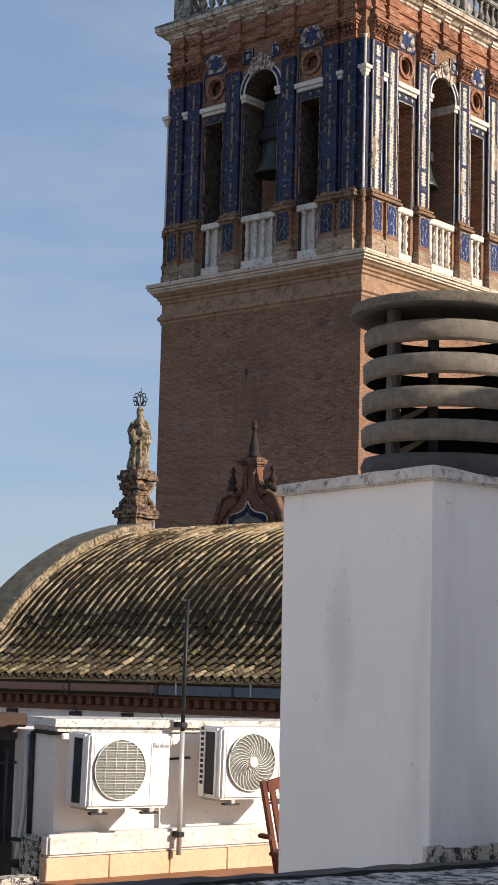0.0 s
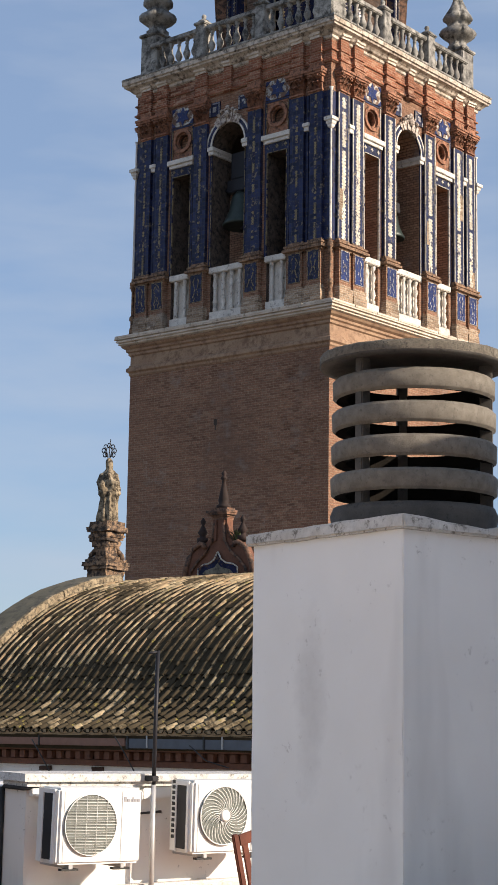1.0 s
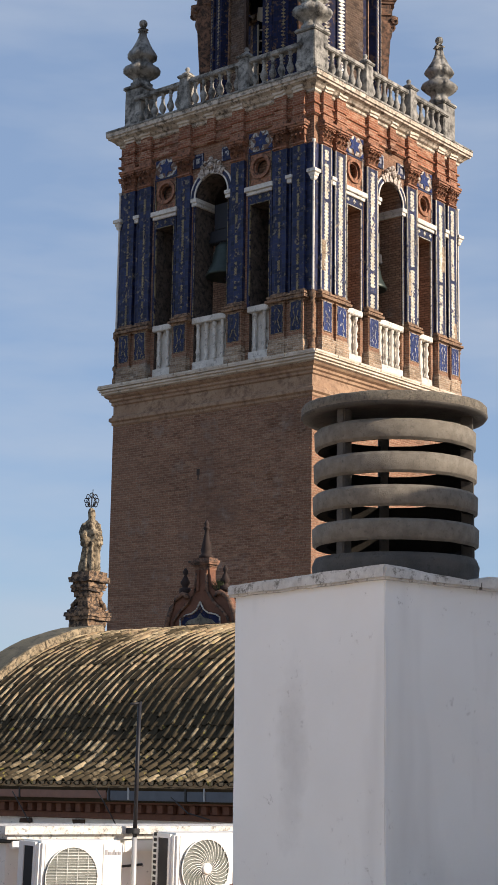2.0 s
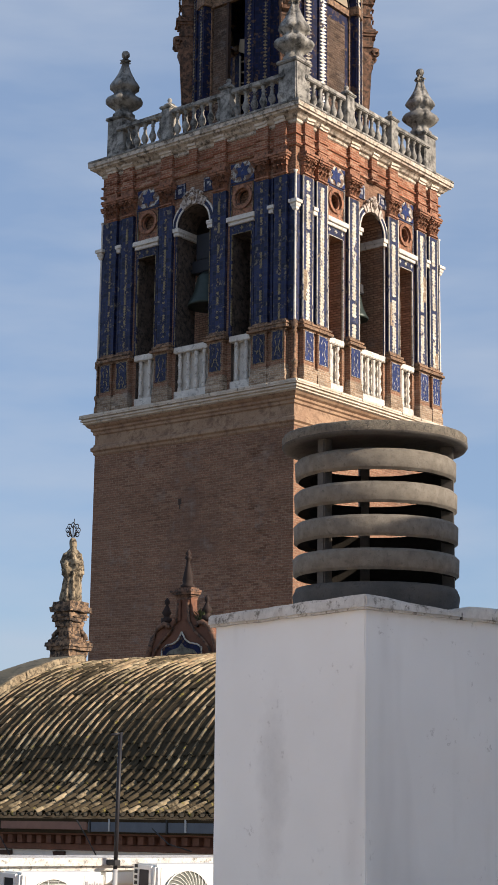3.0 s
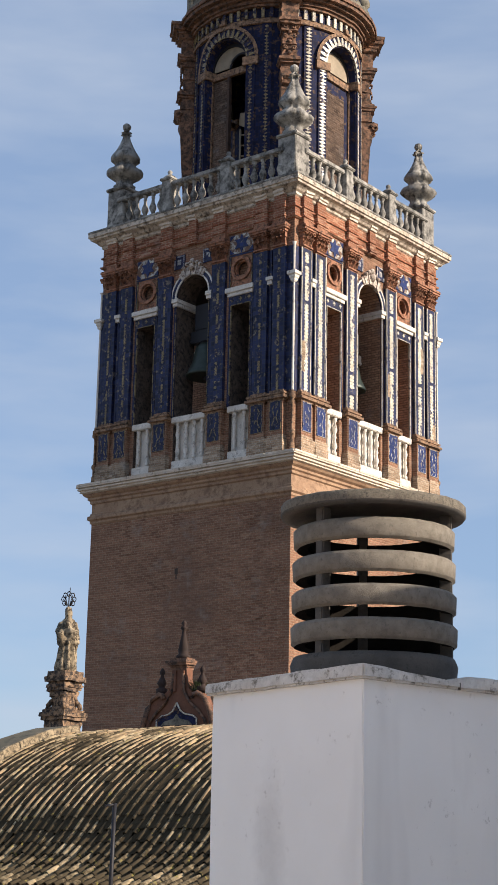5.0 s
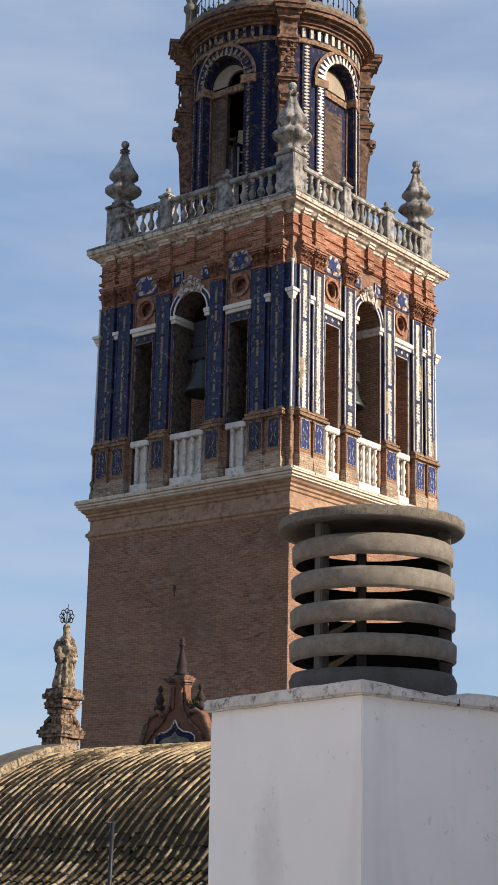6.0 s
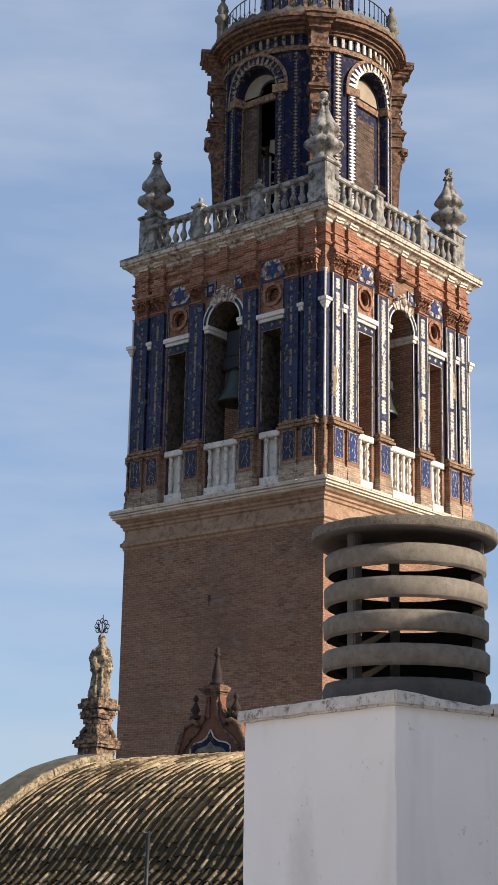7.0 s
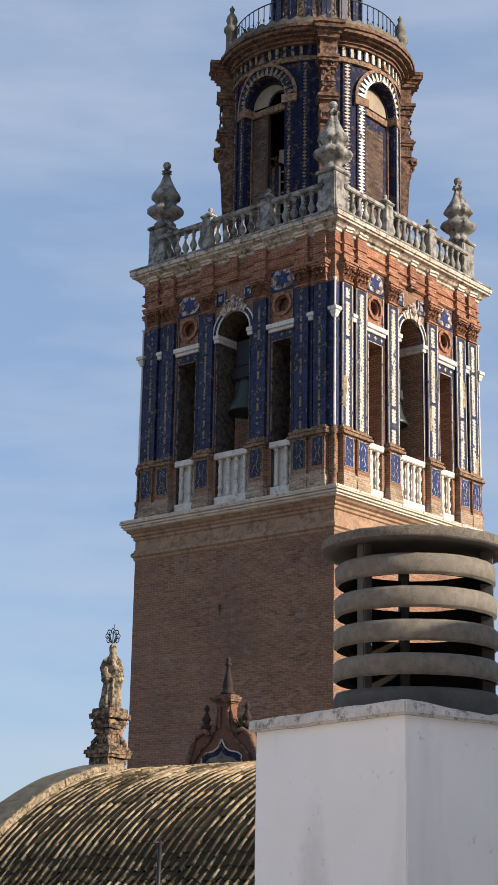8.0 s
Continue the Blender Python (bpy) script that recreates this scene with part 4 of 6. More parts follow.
def open_top(t):
    """Height of the arch over an angle, or None where the wall is solid."""
    d = (t + math.pi / 4) % (math.pi / 2) - math.pi / 4
    if abs(d) >= DA - 1e-6:
        return None
    return DS + R0 * DA * math.sqrt(max(0.0, 1 - (d / DA) ** 2)) * 0.98


def drum_wall():
    bm = bmesh.new()
    angles = []
    for q in range(4):
        c = q * math.pi / 2
        angles += [c - DA + 2 * DA * i / 16 for i in range(16)] + [c + DA + (math.pi / 2 - 2 * DA) * i / 10 for i in range(10)]
    for a, b in zip(angles, angles[1:] + [2 * math.pi + angles[0]]):
        mid = open_top((a + b) / 2)
        if mid is None:
            sector(bm, a, b, R0 - 0.7, R0, 31.0, 38.6)
        else:
            sector(bm, a, b, R0 - 0.7, R0, open_top(a) or DS, 38.6, open_top(b) or DS, 38.6)
            sector(bm, a, b, R0 - 0.7, R0, 31.0, 31.5)
    return bm


drum = part("round_storey", drum_wall(), WORN_BLUE, tower, "round belfry storey covered in blue tiles", m=pose(0.05, 0.04, 0))
# ceiling near black too, carrying the shade inside the round storey
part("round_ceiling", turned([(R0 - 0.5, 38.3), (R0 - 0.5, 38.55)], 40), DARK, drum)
bm = bmesh.new()
ring(bm, R0 - 0.1, R0 + 0.10, 38.02, 38.16)
ring(bm, R0 - 0.1, R0 + 0.05, 38.16, 38.24)
part("architrave", rough_up(bm, 0.02, 5.0), BASE_MOULD, drum, "brown brick moulding")
# frieze blocks: pale on the sunward part, shaded copy round the rest
for lo, hi, mt in ((-0.80, 1.4, YELLOW), (1.4, 5.48, PALE_SHADE)):
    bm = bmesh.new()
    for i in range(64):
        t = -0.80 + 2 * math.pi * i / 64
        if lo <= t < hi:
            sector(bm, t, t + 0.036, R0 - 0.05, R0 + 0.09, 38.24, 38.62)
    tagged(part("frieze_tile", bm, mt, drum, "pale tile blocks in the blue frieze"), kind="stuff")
bm = bmesh.new()
for r1, z0, z1 in ((0.16, 38.62, 38.72), (0.24, 38.72, 38.84), (0.40, 38.84, 38.94), (0.56, 38.94, 39.08), (0.62, 39.08, 39.20), (0.50, 39.20, 39.30)):
    ring(bm, R0 - 0.6, R0 + r1, z0, z1)
part("drum_cornice", rough_up(bm, 0.035, 4.5), DARK_MOULD, drum, "brown brick cornice")
bm = bmesh.new()
ring(bm, 1.2, R0 + 0.42, 39.30, 39.40)
part("cornice_paving", bm, LICHEN, drum)

for q in range(4):
    c = q * math.pi / 2
    # tiled arch blocks, alternately blue and pale
    for band, (ra, rb) in enumerate(((R0 * DA + 0.02, R0 * DA + 0.34),)):
        bm, bw = bmesh.new(), bmesh.new()
        for i in range(17):
            a0, a1 = math.pi * i / 17, math.pi * (i + 1) / 17
            P = []
            for rr, aa in ((ra, a0), (rb, a0), (rb, a1), (ra, a1)):
                P.append((rr * math.cos(aa), DS + rr * math.sin(aa)))
            for target, out, pts in ((bm, 0.05, P), (bw, 0.075, [tuple(Vector(P[j]) * w + Vector(P[l]) * (1 - w)) for j, l, w in ((0, 3, 0.98), (1, 2, 0.64), (2, 1, 0.64), (3, 0, 0.98))])):
                inner = [target.verts.new(((R0 - 0.02) * math.cos(c + x / R0), (R0 - 0.02) * math.sin(c + x / R0), z)) for x, z in pts]
                outer = [target.verts.new(((R0 + out) * math.cos(c + x / R0), (R0 + out) * math.sin(c + x / R0), z)) for x, z in pts]
                target.faces.new(inner)
                target.faces.new(outer[::-1])
                for j in range(len(pts)):
                    l = (j + 1) % len(pts)
                    target.faces.new((inner[j], inner[l], outer[l], outer[j]))
        bmesh.ops.remove_doubles(bm, verts=bm.verts, dist=0.0005)
        av = part("drum_arch", bm, WORN_BLUE, drum)
        # pale only on the sunward arch; elsewhere shade is in the tile colour
        tagged(part("arch_tile", bw, YELLOW if q == 0 else PALE_SHADE, av, "pale pointed arch tiles"), kind="stuff")
    bm = bmesh.new()
    ra, rb = R0 * DA + 0.34, R0 * DA + 0.46
    for i in range(20):
        a0, a1 = math.pi * i / 20, math.pi * (i + 1) / 20
        pts = [(rr * math.cos(aa), DS + rr * math.sin(aa)) for rr, aa in ((ra, a0), (rb, a0), (rb, a1), (ra, a1))]
        vs = [bm.verts.new((rad * math.cos(c + x / R0), rad * math.sin(c + x / R0), z)) for rad in (R0 - 0.02, R0 + 0.10) for x, z in pts]
        for f in ((0, 1, 2, 3), (7, 6, 5, 4), (0, 4, 5, 1), (2, 6, 7, 3)):
            bm.faces.new([vs[j] for j in f])
    bmesh.ops.remove_doubles(bm, verts=bm.verts, dist=0.0005)
    hood = part("arch_hood", rough_up(bm, 0.015, 6.0), BASE_MOULD, drum, "brown brick hood mould")
    bm = stacked(((0.0, DS + rb - 0.16, DS + rb), (0.07, DS + rb + 0.02, DS + rb + 0.10), (0.02, DS + rb + 0.12, DS + rb + 0.24)), 0, 0.09, -(R0 + 0.10), -(R0 - 0.1), 0.6)
    part("hood_key", worn(bm, 0.02, 8.0, q), BASE_MOULD, hood, m=pose(0, 0, 0, 0, 0, 90 * q + 90))
    for sx in (-1, 1):
        e = c + sx * DA
        bm = bmesh.new()
        a, b = sorted((e - sx * 0.03, e + sx * 0.15))
        sector(bm, a, b, R0 - 0.6, R0 + 0.12, DS - 0.32, DS - 0.02)
        bmesh.ops.subdivide_edges(bm, edges=bm.edges[:], cuts=3, use_grid_fill=True)
        part("arch_impost", rough_up(bm, 0.012, 6.0, e), BASE_MOULD, drum)
        # jamb pilaster with a pointed strip
        bm = bmesh.new()
        a, b = sorted((e + sx * 0.006, e + sx * 0.115))
        ring(bm, R0 - 0.1, R0 + 0.05, 31.0, DS - 0.32, 3, span=(a, b))
        jp = part("jamb_pilaster", bm, WORN_BLUE, drum)
        bm = bmesh.new()
        for i in range(42):
            z = 31.2 + i * 0.13
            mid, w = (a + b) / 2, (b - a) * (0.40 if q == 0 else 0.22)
            P = [(mid - w, z + 0.065), (mid, z + 0.004), (mid + w, z + 0.065), (mid, z + 0.126)]
            vs = [bm.verts.new((rad * math.cos(t), rad * math.sin(t), zz)) for rad in (R0 + 0.045, R0 + 0.07) for t, zz in P]
            for f in ((4, 5, 6, 7), (0, 1, 5, 4), (1, 2, 6, 5), (2, 3, 7, 6), (3, 0, 4, 7)):
                bm.faces.new([vs[j] for j in f])
        # strip: shaded copy on all but the sunward side
        tagged(part("tile_strip", bm, YELLOW if q == 0 else PALE_SHADE, jp), kind="stuff")
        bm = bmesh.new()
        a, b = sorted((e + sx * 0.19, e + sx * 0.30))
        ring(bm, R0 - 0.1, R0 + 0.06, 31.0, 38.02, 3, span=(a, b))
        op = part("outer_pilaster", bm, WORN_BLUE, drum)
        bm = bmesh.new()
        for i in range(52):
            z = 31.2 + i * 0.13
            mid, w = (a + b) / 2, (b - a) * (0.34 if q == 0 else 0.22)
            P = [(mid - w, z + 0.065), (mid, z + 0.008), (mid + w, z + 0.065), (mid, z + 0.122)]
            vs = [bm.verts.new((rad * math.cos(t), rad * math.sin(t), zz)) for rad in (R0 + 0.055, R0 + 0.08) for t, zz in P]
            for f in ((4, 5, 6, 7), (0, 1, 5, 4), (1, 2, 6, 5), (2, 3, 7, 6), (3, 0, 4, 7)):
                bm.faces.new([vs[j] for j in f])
        # same sunlit and shaded copies for the outer strip
        tagged(part("tile_strip", bm, YELLOW if q == 0 else PALE_SHADE, op), kind="stuff")
    # wooden frame with a cream tympanum inside the opening
    rot = pose(0, 0, 0, 0, 0, 90 * q + 90)
    w = R0 * DA - 0.02
    yy = -(R0 - 0.40)
    bm = bmesh.new()
    if q == 3:
        prism(bm, [(-w, DS)] + arc(0, DS, w, 180, 24, 16)[1:] + arc(w - 0.44, DS - 0.06, 0.42, 40, 172, 10), yy, yy + 0.03)
    else:
        prism(bm, [(-w, DS)] + arc(0, DS, w, 180, 0, 16)[1:-1] + [(w, DS)], yy, yy + 0.03)
    tym = part("tympanum", bm, WINDOW_CREAM, drum, "cream board in the arch head", m=rot)
    bm = B((-w, w, yy - 0.07, yy + 0.06, DS - 0.36, DS - 0.12), (-w, -w + 0.1, yy - 0.05, yy + 0.06, 31.5, DS - 0.1), (w - 0.1, w, yy - 0.05, yy + 0.06, 31.5, DS - 0.1))
    part("opening_frame", bm, BASE_MOULD, drum, m=rot)
    bm = bmesh.new()
    ro, ri = arc(0, DS, w + 0.01, 180, 0, 16), arc(0, DS, w - 0.12, 180, 0, 16)
    for i in range(16):
        vs = [bm.verts.new((x, y, z)) for y in (yy - 0.05, yy + 0.01) for x, z in (ro[i], ro[i + 1], ri[i + 1], ri[i])]
        for f in ((0, 1, 2, 3), (7, 6, 5, 4), (0, 4, 5, 1), (2, 6, 7, 3)):
            bm.faces.new([vs[j] for j in f])
    part("arch_frame", bm, IRON, tym, "dark arched frame")
    if q == 3:
        part("inner_frame", tubes([[(x, yy - 0.02, z) for x, z in arc(w - 0.44, DS - 0.06, 0.44, 15, 185, 14)]], 0.05, 6), IRON, tym, "dark frame of the smaller arch")
    # the copy at q 1 is added to block sky through the far opening
    part("infill_border", B((-w + 0.10, w - 0.10, yy + 0.02, yy + 0.10, 31.5, DS - 0.36)), WORN_BLUE, drum, "dark tiled border round the infill", m=rot) if q in (0, 1) else None
    part("brick_infill", B((-w + 0.34, w - 0.34, yy - 0.01, yy + 0.06, 31.5, DS - 0.80)), INFILL, drum, "old brick infill of the opening", m=rot) if q in (0, 1) else None
    if q == 3:
        part("brick_infill", B((-w + 0.14, -0.10, yy + 0.0, yy + 0.12, 31.5, DS - 0.4)), INFILL, drum, "dark brick infill of half the opening", m=rot)
        part("middle_post", B((-0.10, -0.02, yy - 0.06, yy + 0.1, 31.5, DS - 0.1)), DARK_BRICK, drum, m=rot)
        lad = part("ladder", tubes([[(0.10, yy + 0.5, 31.5), (0.20, yy + 0.35, 34.5)]], 0.04, 6), WINDOW_CREAM, drum, "pale wooden ladder inside the opening", m=rot)
        part("ladder_rail", tubes([[(0.54, yy + 0.5, 31.5), (0.52, yy + 0.35, 34.7)]], 0.04, 6), WINDOW_CREAM, lad)
        for i in range(7):
            z = 31.9 + i * 0.40
            part("rung", tubes([[(0.13, yy + 0.45, z + 0.06), (0.53, yy + 0.45, z - 0.04)]], 0.032, 6), WINDOW_CREAM, lad)
        bm = bmesh.new()
        prism(bm, [(0.06, 34.75), (0.40, 34.55), (0.58, 34.80), (0.42, 35.12), (0.12, 35.2)], yy + 0.42, yy + 0.46)
        part("loose_board", bm, WINDOW_CREAM, lad, "broken pale board")
    # diagonal buttress pilaster with stacked brick capitals
    d = c + math.pi / 4
    rm = pose(0, 0, 0, 0, 0, math.degrees(d) + 90)
    yo = -(R0 + 0.43)
    yi = -(R0 - 0.25)
    def side(pts, half, seed):
        """An outline of outward reach and height, drawn out sideways and made uneven."""
        bm = bmesh.new()
        A = [[bm.verts.new((sx * half, yo - e if e is not None else yi, z)) for e, z in pts] for sx in (-1, 1)]
        bm.faces.new(A[0])
        bm.faces.new(A[1][::-1])
        for i in range(len(pts)):
            j = (i + 1) % len(pts)
            bm.faces.new((A[0][j], A[0][i], A[1][i], A[1][j]))
        bmesh.ops.triangulate(bm, faces=[f for f in bm.faces if len(f.verts) > 4])
        return worn(bm, 0.03, 5.0, seed, 0.3)

    # a leaning shaft that swells upward into a scrolled bracket
    but = part("buttress", side([(None, 31.0), (-0.26, 31.0), (-0.14, 33.2), (-0.02, 34.9), (0.08, 35.3), (0.0, 35.42), (0.12, 35.5), (0.16, 35.62), (0.26, 35.70), (0.26, 35.80), (0.10, 35.86), (None, 35.86)], 0.27, q), DARK_MOULD, drum, "leaning red brick buttress with a scrolled bracket", m=rm)
    bm = stacked(((0.04, 35.84, 36.1), (0.0, 36.12, 36.26), (0.10, 36.28, 36.36), (0.18, 36.38, 36.46), (0.12, 36.48, 36.54)), 0, 0.28, yo, yi, 0.6)
    part("corbel", worn(bm, 0.04, 6.0, q), DARK_MOULD, but)
    tagged(part("scroll", rough_up(tubes([[(sx * 0.28, yo - 0.12 + 0.13 * math.cos(0.5 * j) * (1 - j / 30), 35.62 + 0.13 * math.sin(0.5 * j) * (1 - j / 30)) for j in range(18)] for sx in (-1, 1)], 0.05, 6), 0.01, 8.0), DARK_MOULD, but), kind="stuff")
    bm = stacked(((-0.04, 36.54, 37.0), (0.02, 37.02, 37.08), (-0.04, 37.1, 37.5), (0.06, 37.52, 37.58), (0.02, 37.6, 37.74), (0.14, 37.76, 37.84), (0.2, 37.86, 37.98), (0.06, 38.0, 38.58), (0.20, 38.62, 38.74), (0.28, 38.76, 38.88), (0.42, 38.9, 39.04), (0.48, 39.06, 39.18)), 0, 0.26, yo, yi, 0.6)
    sc = part("stacked_capital", worn(bm, 0.045, 6.0, q), DARK_MOULD, but, "carved stacked brick capital")
    bm = bmesh.new()
    for sx in (-1, 1):
        for zz, rr in ((37.66, 0.10), (37.30, 0.07), (36.86, 0.08)):
            tube(bm, [(sx * (0.16 + rr * math.cos(0.5 * j) * (1 - j / 22)), yo - 0.05, zz + rr * math.sin(0.5 * j) * (1 - j / 22)) for j in range(16)], 0.035, 5)
    for zz in (37.12, 37.46, 36.7):
        bmesh.ops.create_icosphere(bm, subdivisions=1, radius=0.08, matrix=Matrix.Translation((0, yo - 0.02, zz)))
    tagged(part("leaf_carving", rough_up(bm, 0.015, 6.0, q), DARK_MOULD, sc), kind="stuff")

# rail, posts and lantern base on the round storey
bm = bmesh.new()
n = 72
RR = R0 + 0.02
for zr in (39.62, 40.55):
    tube(bm, [(RR * math.cos(2 * math.pi * i / n), RR * math.sin(2 * math.pi * i / n), zr) for i in range(n + 1)], 0.022, 6)
rail = part("iron_railing", bm, IRON, drum, "black wrought iron railing")
bar = None
for i in range(n):
    t = 2 * math.pi * i / n
    mm = pose(RR * math.cos(t), RR * math.sin(t), 39.4)
    if bar is None:
        bar = part("railing_bar", turned([(0.018, 0), (0.018, 0.5), (0.045, 0.57), (0.018, 0.64), (0.018, 1.15)], 6), IRON, rail, m=mm)
    else:
        again(bar, rail, mm)
for q in range(3):
    t = math.pi / 4 + q * math.pi / 2
    mm = pose((RR + 0.12) * math.cos(t), (RR + 0.12) * math.sin(t), 39.3, 0, 0, math.degrees(t)) @ Matrix.Diagonal((1.3, 1.3, 1.8, 1))
    fp = part("railing_post", turned([(0.22, 0), (0.22, 0.1), (0.16, 0.14), (0.16, 0.7), (0.22, 0.74), (0.22, 0.84), (0.12, 0.9), (0.17, 1.0), (0.14, 1.1), (0.05, 1.2), (0.08, 1.28), (0.01, 1.36)], 8), LICHEN, drum, "grey stone post with a knob", m=mm)
bm = turned([(2.2, 39.4), (2.2, 39.62), (1.95, 39.7), (1.85, 40.1), (1.65, 40.2), (1.55, 42.6), (1.7, 42.7)], 32)
lan = part("lantern_base", bm, PINNACLE, drum, "dark weathered brick base of the lantern")
for i in range(16):
    t = 2 * math.pi * i / 16
    bm = bmesh.new()
    sector(bm, t, t + 0.2, 1.5, 1.72, 40.2, 42.5)
    part("lantern_tile", bm, BLUE, lan, "blue tile panel")
bm = bmesh.new()
n = 96
for i in range(n):
    t0, t1 = 2 * math.pi * i / n, 2 * math.pi * (i + 1) / n
    za, zb = (39.56, 39.44) if i % 2 else (39.44, 39.56)
    sector(bm, t0, t1, R0 + 0.34, R0 + 0.46, 39.28, za, 39.28, zb)
part("zigzag_coping", rough_up(bm, 0.02, 4.0), LICHEN, drum, "pale zigzag coping under the railing")


def weed_tuft(m, rng, label="green weed tuft rooted on the round cornice"):
    """A dry green tuft rooted in a cornice joint: many small bent blades."""
    bm = bmesh.new()
    for i in range(110):
        a, lean, h = rng.uniform(0, 6.28), rng.uniform(0.1, 0.8), rng.uniform(0.22, 0.62)
        d, s = Vector((math.cos(a), math.sin(a), 0)), Vector((-math.sin(a), math.cos(a), 0)) * rng.uniform(0.012, 0.03)
        root = d * rng.uniform(0.0, 0.22)
        mid, tip = root + d * lean * h * 0.35 + Vector((0, 0, h * 0.6)), root + d * lean * h + Vector((0, 0, h))
        v = [bm.verts.new(p) for p in (root - s * 0.5, root + s * 0.5, mid + s, tip, mid - s)]
        bm.faces.new(v)
    ob = part("weed_tuft", bm, WEED, None, m=m)
    tagged(ob, label, "plant")


weed_tuft(pose(-H - 0.57, H - 2.91, 39.38), random.Random(3))

# ---------------------------------------------------------------- bells
def church_bell(m, s=1.0):
    b = thing("church_bell", "green-grey bronze bell hanging in the belfry arch", "bell", m, "belfry bells")
    prof = [(0.50, 0.0), (0.52, 0.05), (0.46, 0.16), (0.36, 0.38), (0.31, 0.62), (0.28, 0.78), (0.18, 0.90), (0.05, 0.94)]
    part("body", turned([(r * s, z * s) for r, z in prof], 24), BRONZE, b)
    part("yoke", B((-0.42 * s, 0.42 * s, -0.16 * s, 0.16 * s, 0.92 * s, 1.25 * s), (-0.30 * s, 0.30 * s, -0.15 * s, 0.15 * s, 1.25 * s, 1.95 * s), (-0.62 * s, 0.62 * s, -0.05 * s, 0.05 * s, 1.0 * s, 1.10 * s), bevel=0.03), IRON, b, "dark wooden yoke")
    part("clapper", turned([(0.06 * s, -0.08 * s), (0.07 * s, 0.02), (0.025 * s, 0.1), (0.02 * s, 0.5 * s)], 8), IRON, b)
    bm = bmesh.new()
    tube(bm, [(0.42 * s + 0.62 * s * math.cos(2 * math.pi * i / 28), 0.3 * s, 0.95 * s + 0.62 * s * math.sin(2 * math.pi * i / 28)) for i in range(29)], 0.045, 6)
    tube(bm, [(0.42 * s, 0.0, 1.05 * s), (0.42 * s, 0.3 * s, 1.0 * s), (0.42 * s, 0.3 * s, 0.36 * s)], 0.022, 6)
    part("ringing_wheel", bm, IRON, b)
    return b


church_bell(pose(-H + 0.02, 1.15, 25.2), 1.3)
church_bell(pose(-1.10, H - 0.12, 24.95, 0, 0, 90), 1.05)


# ---------------------------------------------------------------- the church nave with its tiled vault
# slightly askew to the tower, its eaves rising a little towards the tower street
nave_frame = pose(8.0, -17.5, 9.36, 0, -0.95, 1.77) @ pose(-8.0, 17.5, -9.36)
nave = thing("church_nave", "church nave with a barrel-shaped old tile roof", "church", nave_frame)
XG, XE = 3.31, 20.0                        # gable end and far end along the eaves
YC, ZC, RV = -10.88, 5.82, 6.73         # axis and radius of the vault
EAVE = (-17.55, 9.34)


def profile(off=0.0):
    """The roof line from the eaves to the crown and a little beyond, flared at the foot."""
    pts = [(EAVE[0], EAVE[1]), (-17.2, 9.46), (-16.85, 9.61), (-16.5, 9.80), (-16.2, 10.02)]
    a0 = math.atan2(10.26 - ZC, -15.93 - YC)
    for i in range(19):
        a = a0 + (math.pi / 2 - 0.25 - a0) * i / 18
        pts.append((YC + RV * math.cos(a), ZC + RV * math.sin(a)))
    out = []
    for i, p in enumerate(pts):
        a, b = pts[max(i - 1, 0)], pts[min(i + 1, len(pts) - 1)]
        d = Vector((b[0] - a[0], b[1] - a[1])).normalized()
        out.append((p[0] - d.y * off, p[1] + d.x * off))
    return out


def strip(bm, prof_a, prof_b, x0, x1):
    """A shell between two profiles in y and z from x0 to x1."""
    A = [[bm.verts.new((x, y, z)) for y, z in pr] for pr in (prof_a, prof_b) for x in (x0, x1)]
    n = len(prof_a)
    for i in range(n - 1):
        bm.faces.new((A[0][i], A[0][i + 1], A[1][i + 1], A[1][i]))
        bm.faces.new((A[2][i + 1], A[2][i], A[3][i], A[3][i + 1]))
        bm.faces.new((A[0][i + 1], A[0][i], A[2][i], A[2][i + 1]))
        bm.faces.new((A[1][i], A[1][i + 1], A[3][i + 1], A[3][i]))
    bm.faces.new((A[0][0], A[1][0], A[3][0], A[2][0]))
    bm.faces.new((A[1][-1], A[0][-1], A[2][-1], A[3][-1]))


def square_run(prof, x0, x1):
    """A moulding of a y and z outline, drawn out along x."""
    bm = bmesh.new()
    a = [bm.verts.new((x0, y, z)) for y, z in prof]
    b = [bm.verts.new((x1, y, z)) for y, z in prof]
    bm.faces.new(a)
    bm.faces.new(b[::-1])
    for i in range(len(prof)):
        j = (i + 1) % len(prof)
        bm.faces.new((a[j], a[i], b[i], b[j]))
    return bm


bm = bmesh.new()
strip(bm, profile(-0.02), profile(-0.30), XG - 0.2, XE)
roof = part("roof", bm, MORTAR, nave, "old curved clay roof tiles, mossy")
# back slope down to the tower
bm = bmesh.new()
top = profile()[-1]
prism(bm, [(XG - 0.2, 11.9), (XE, 11.9), (XE, top[1] - 0.05), (XG - 0.2, top[1] - 0.05)], top[0] - 0.02, 0.3)
part("back_roof", bm, MORTAR, nave)
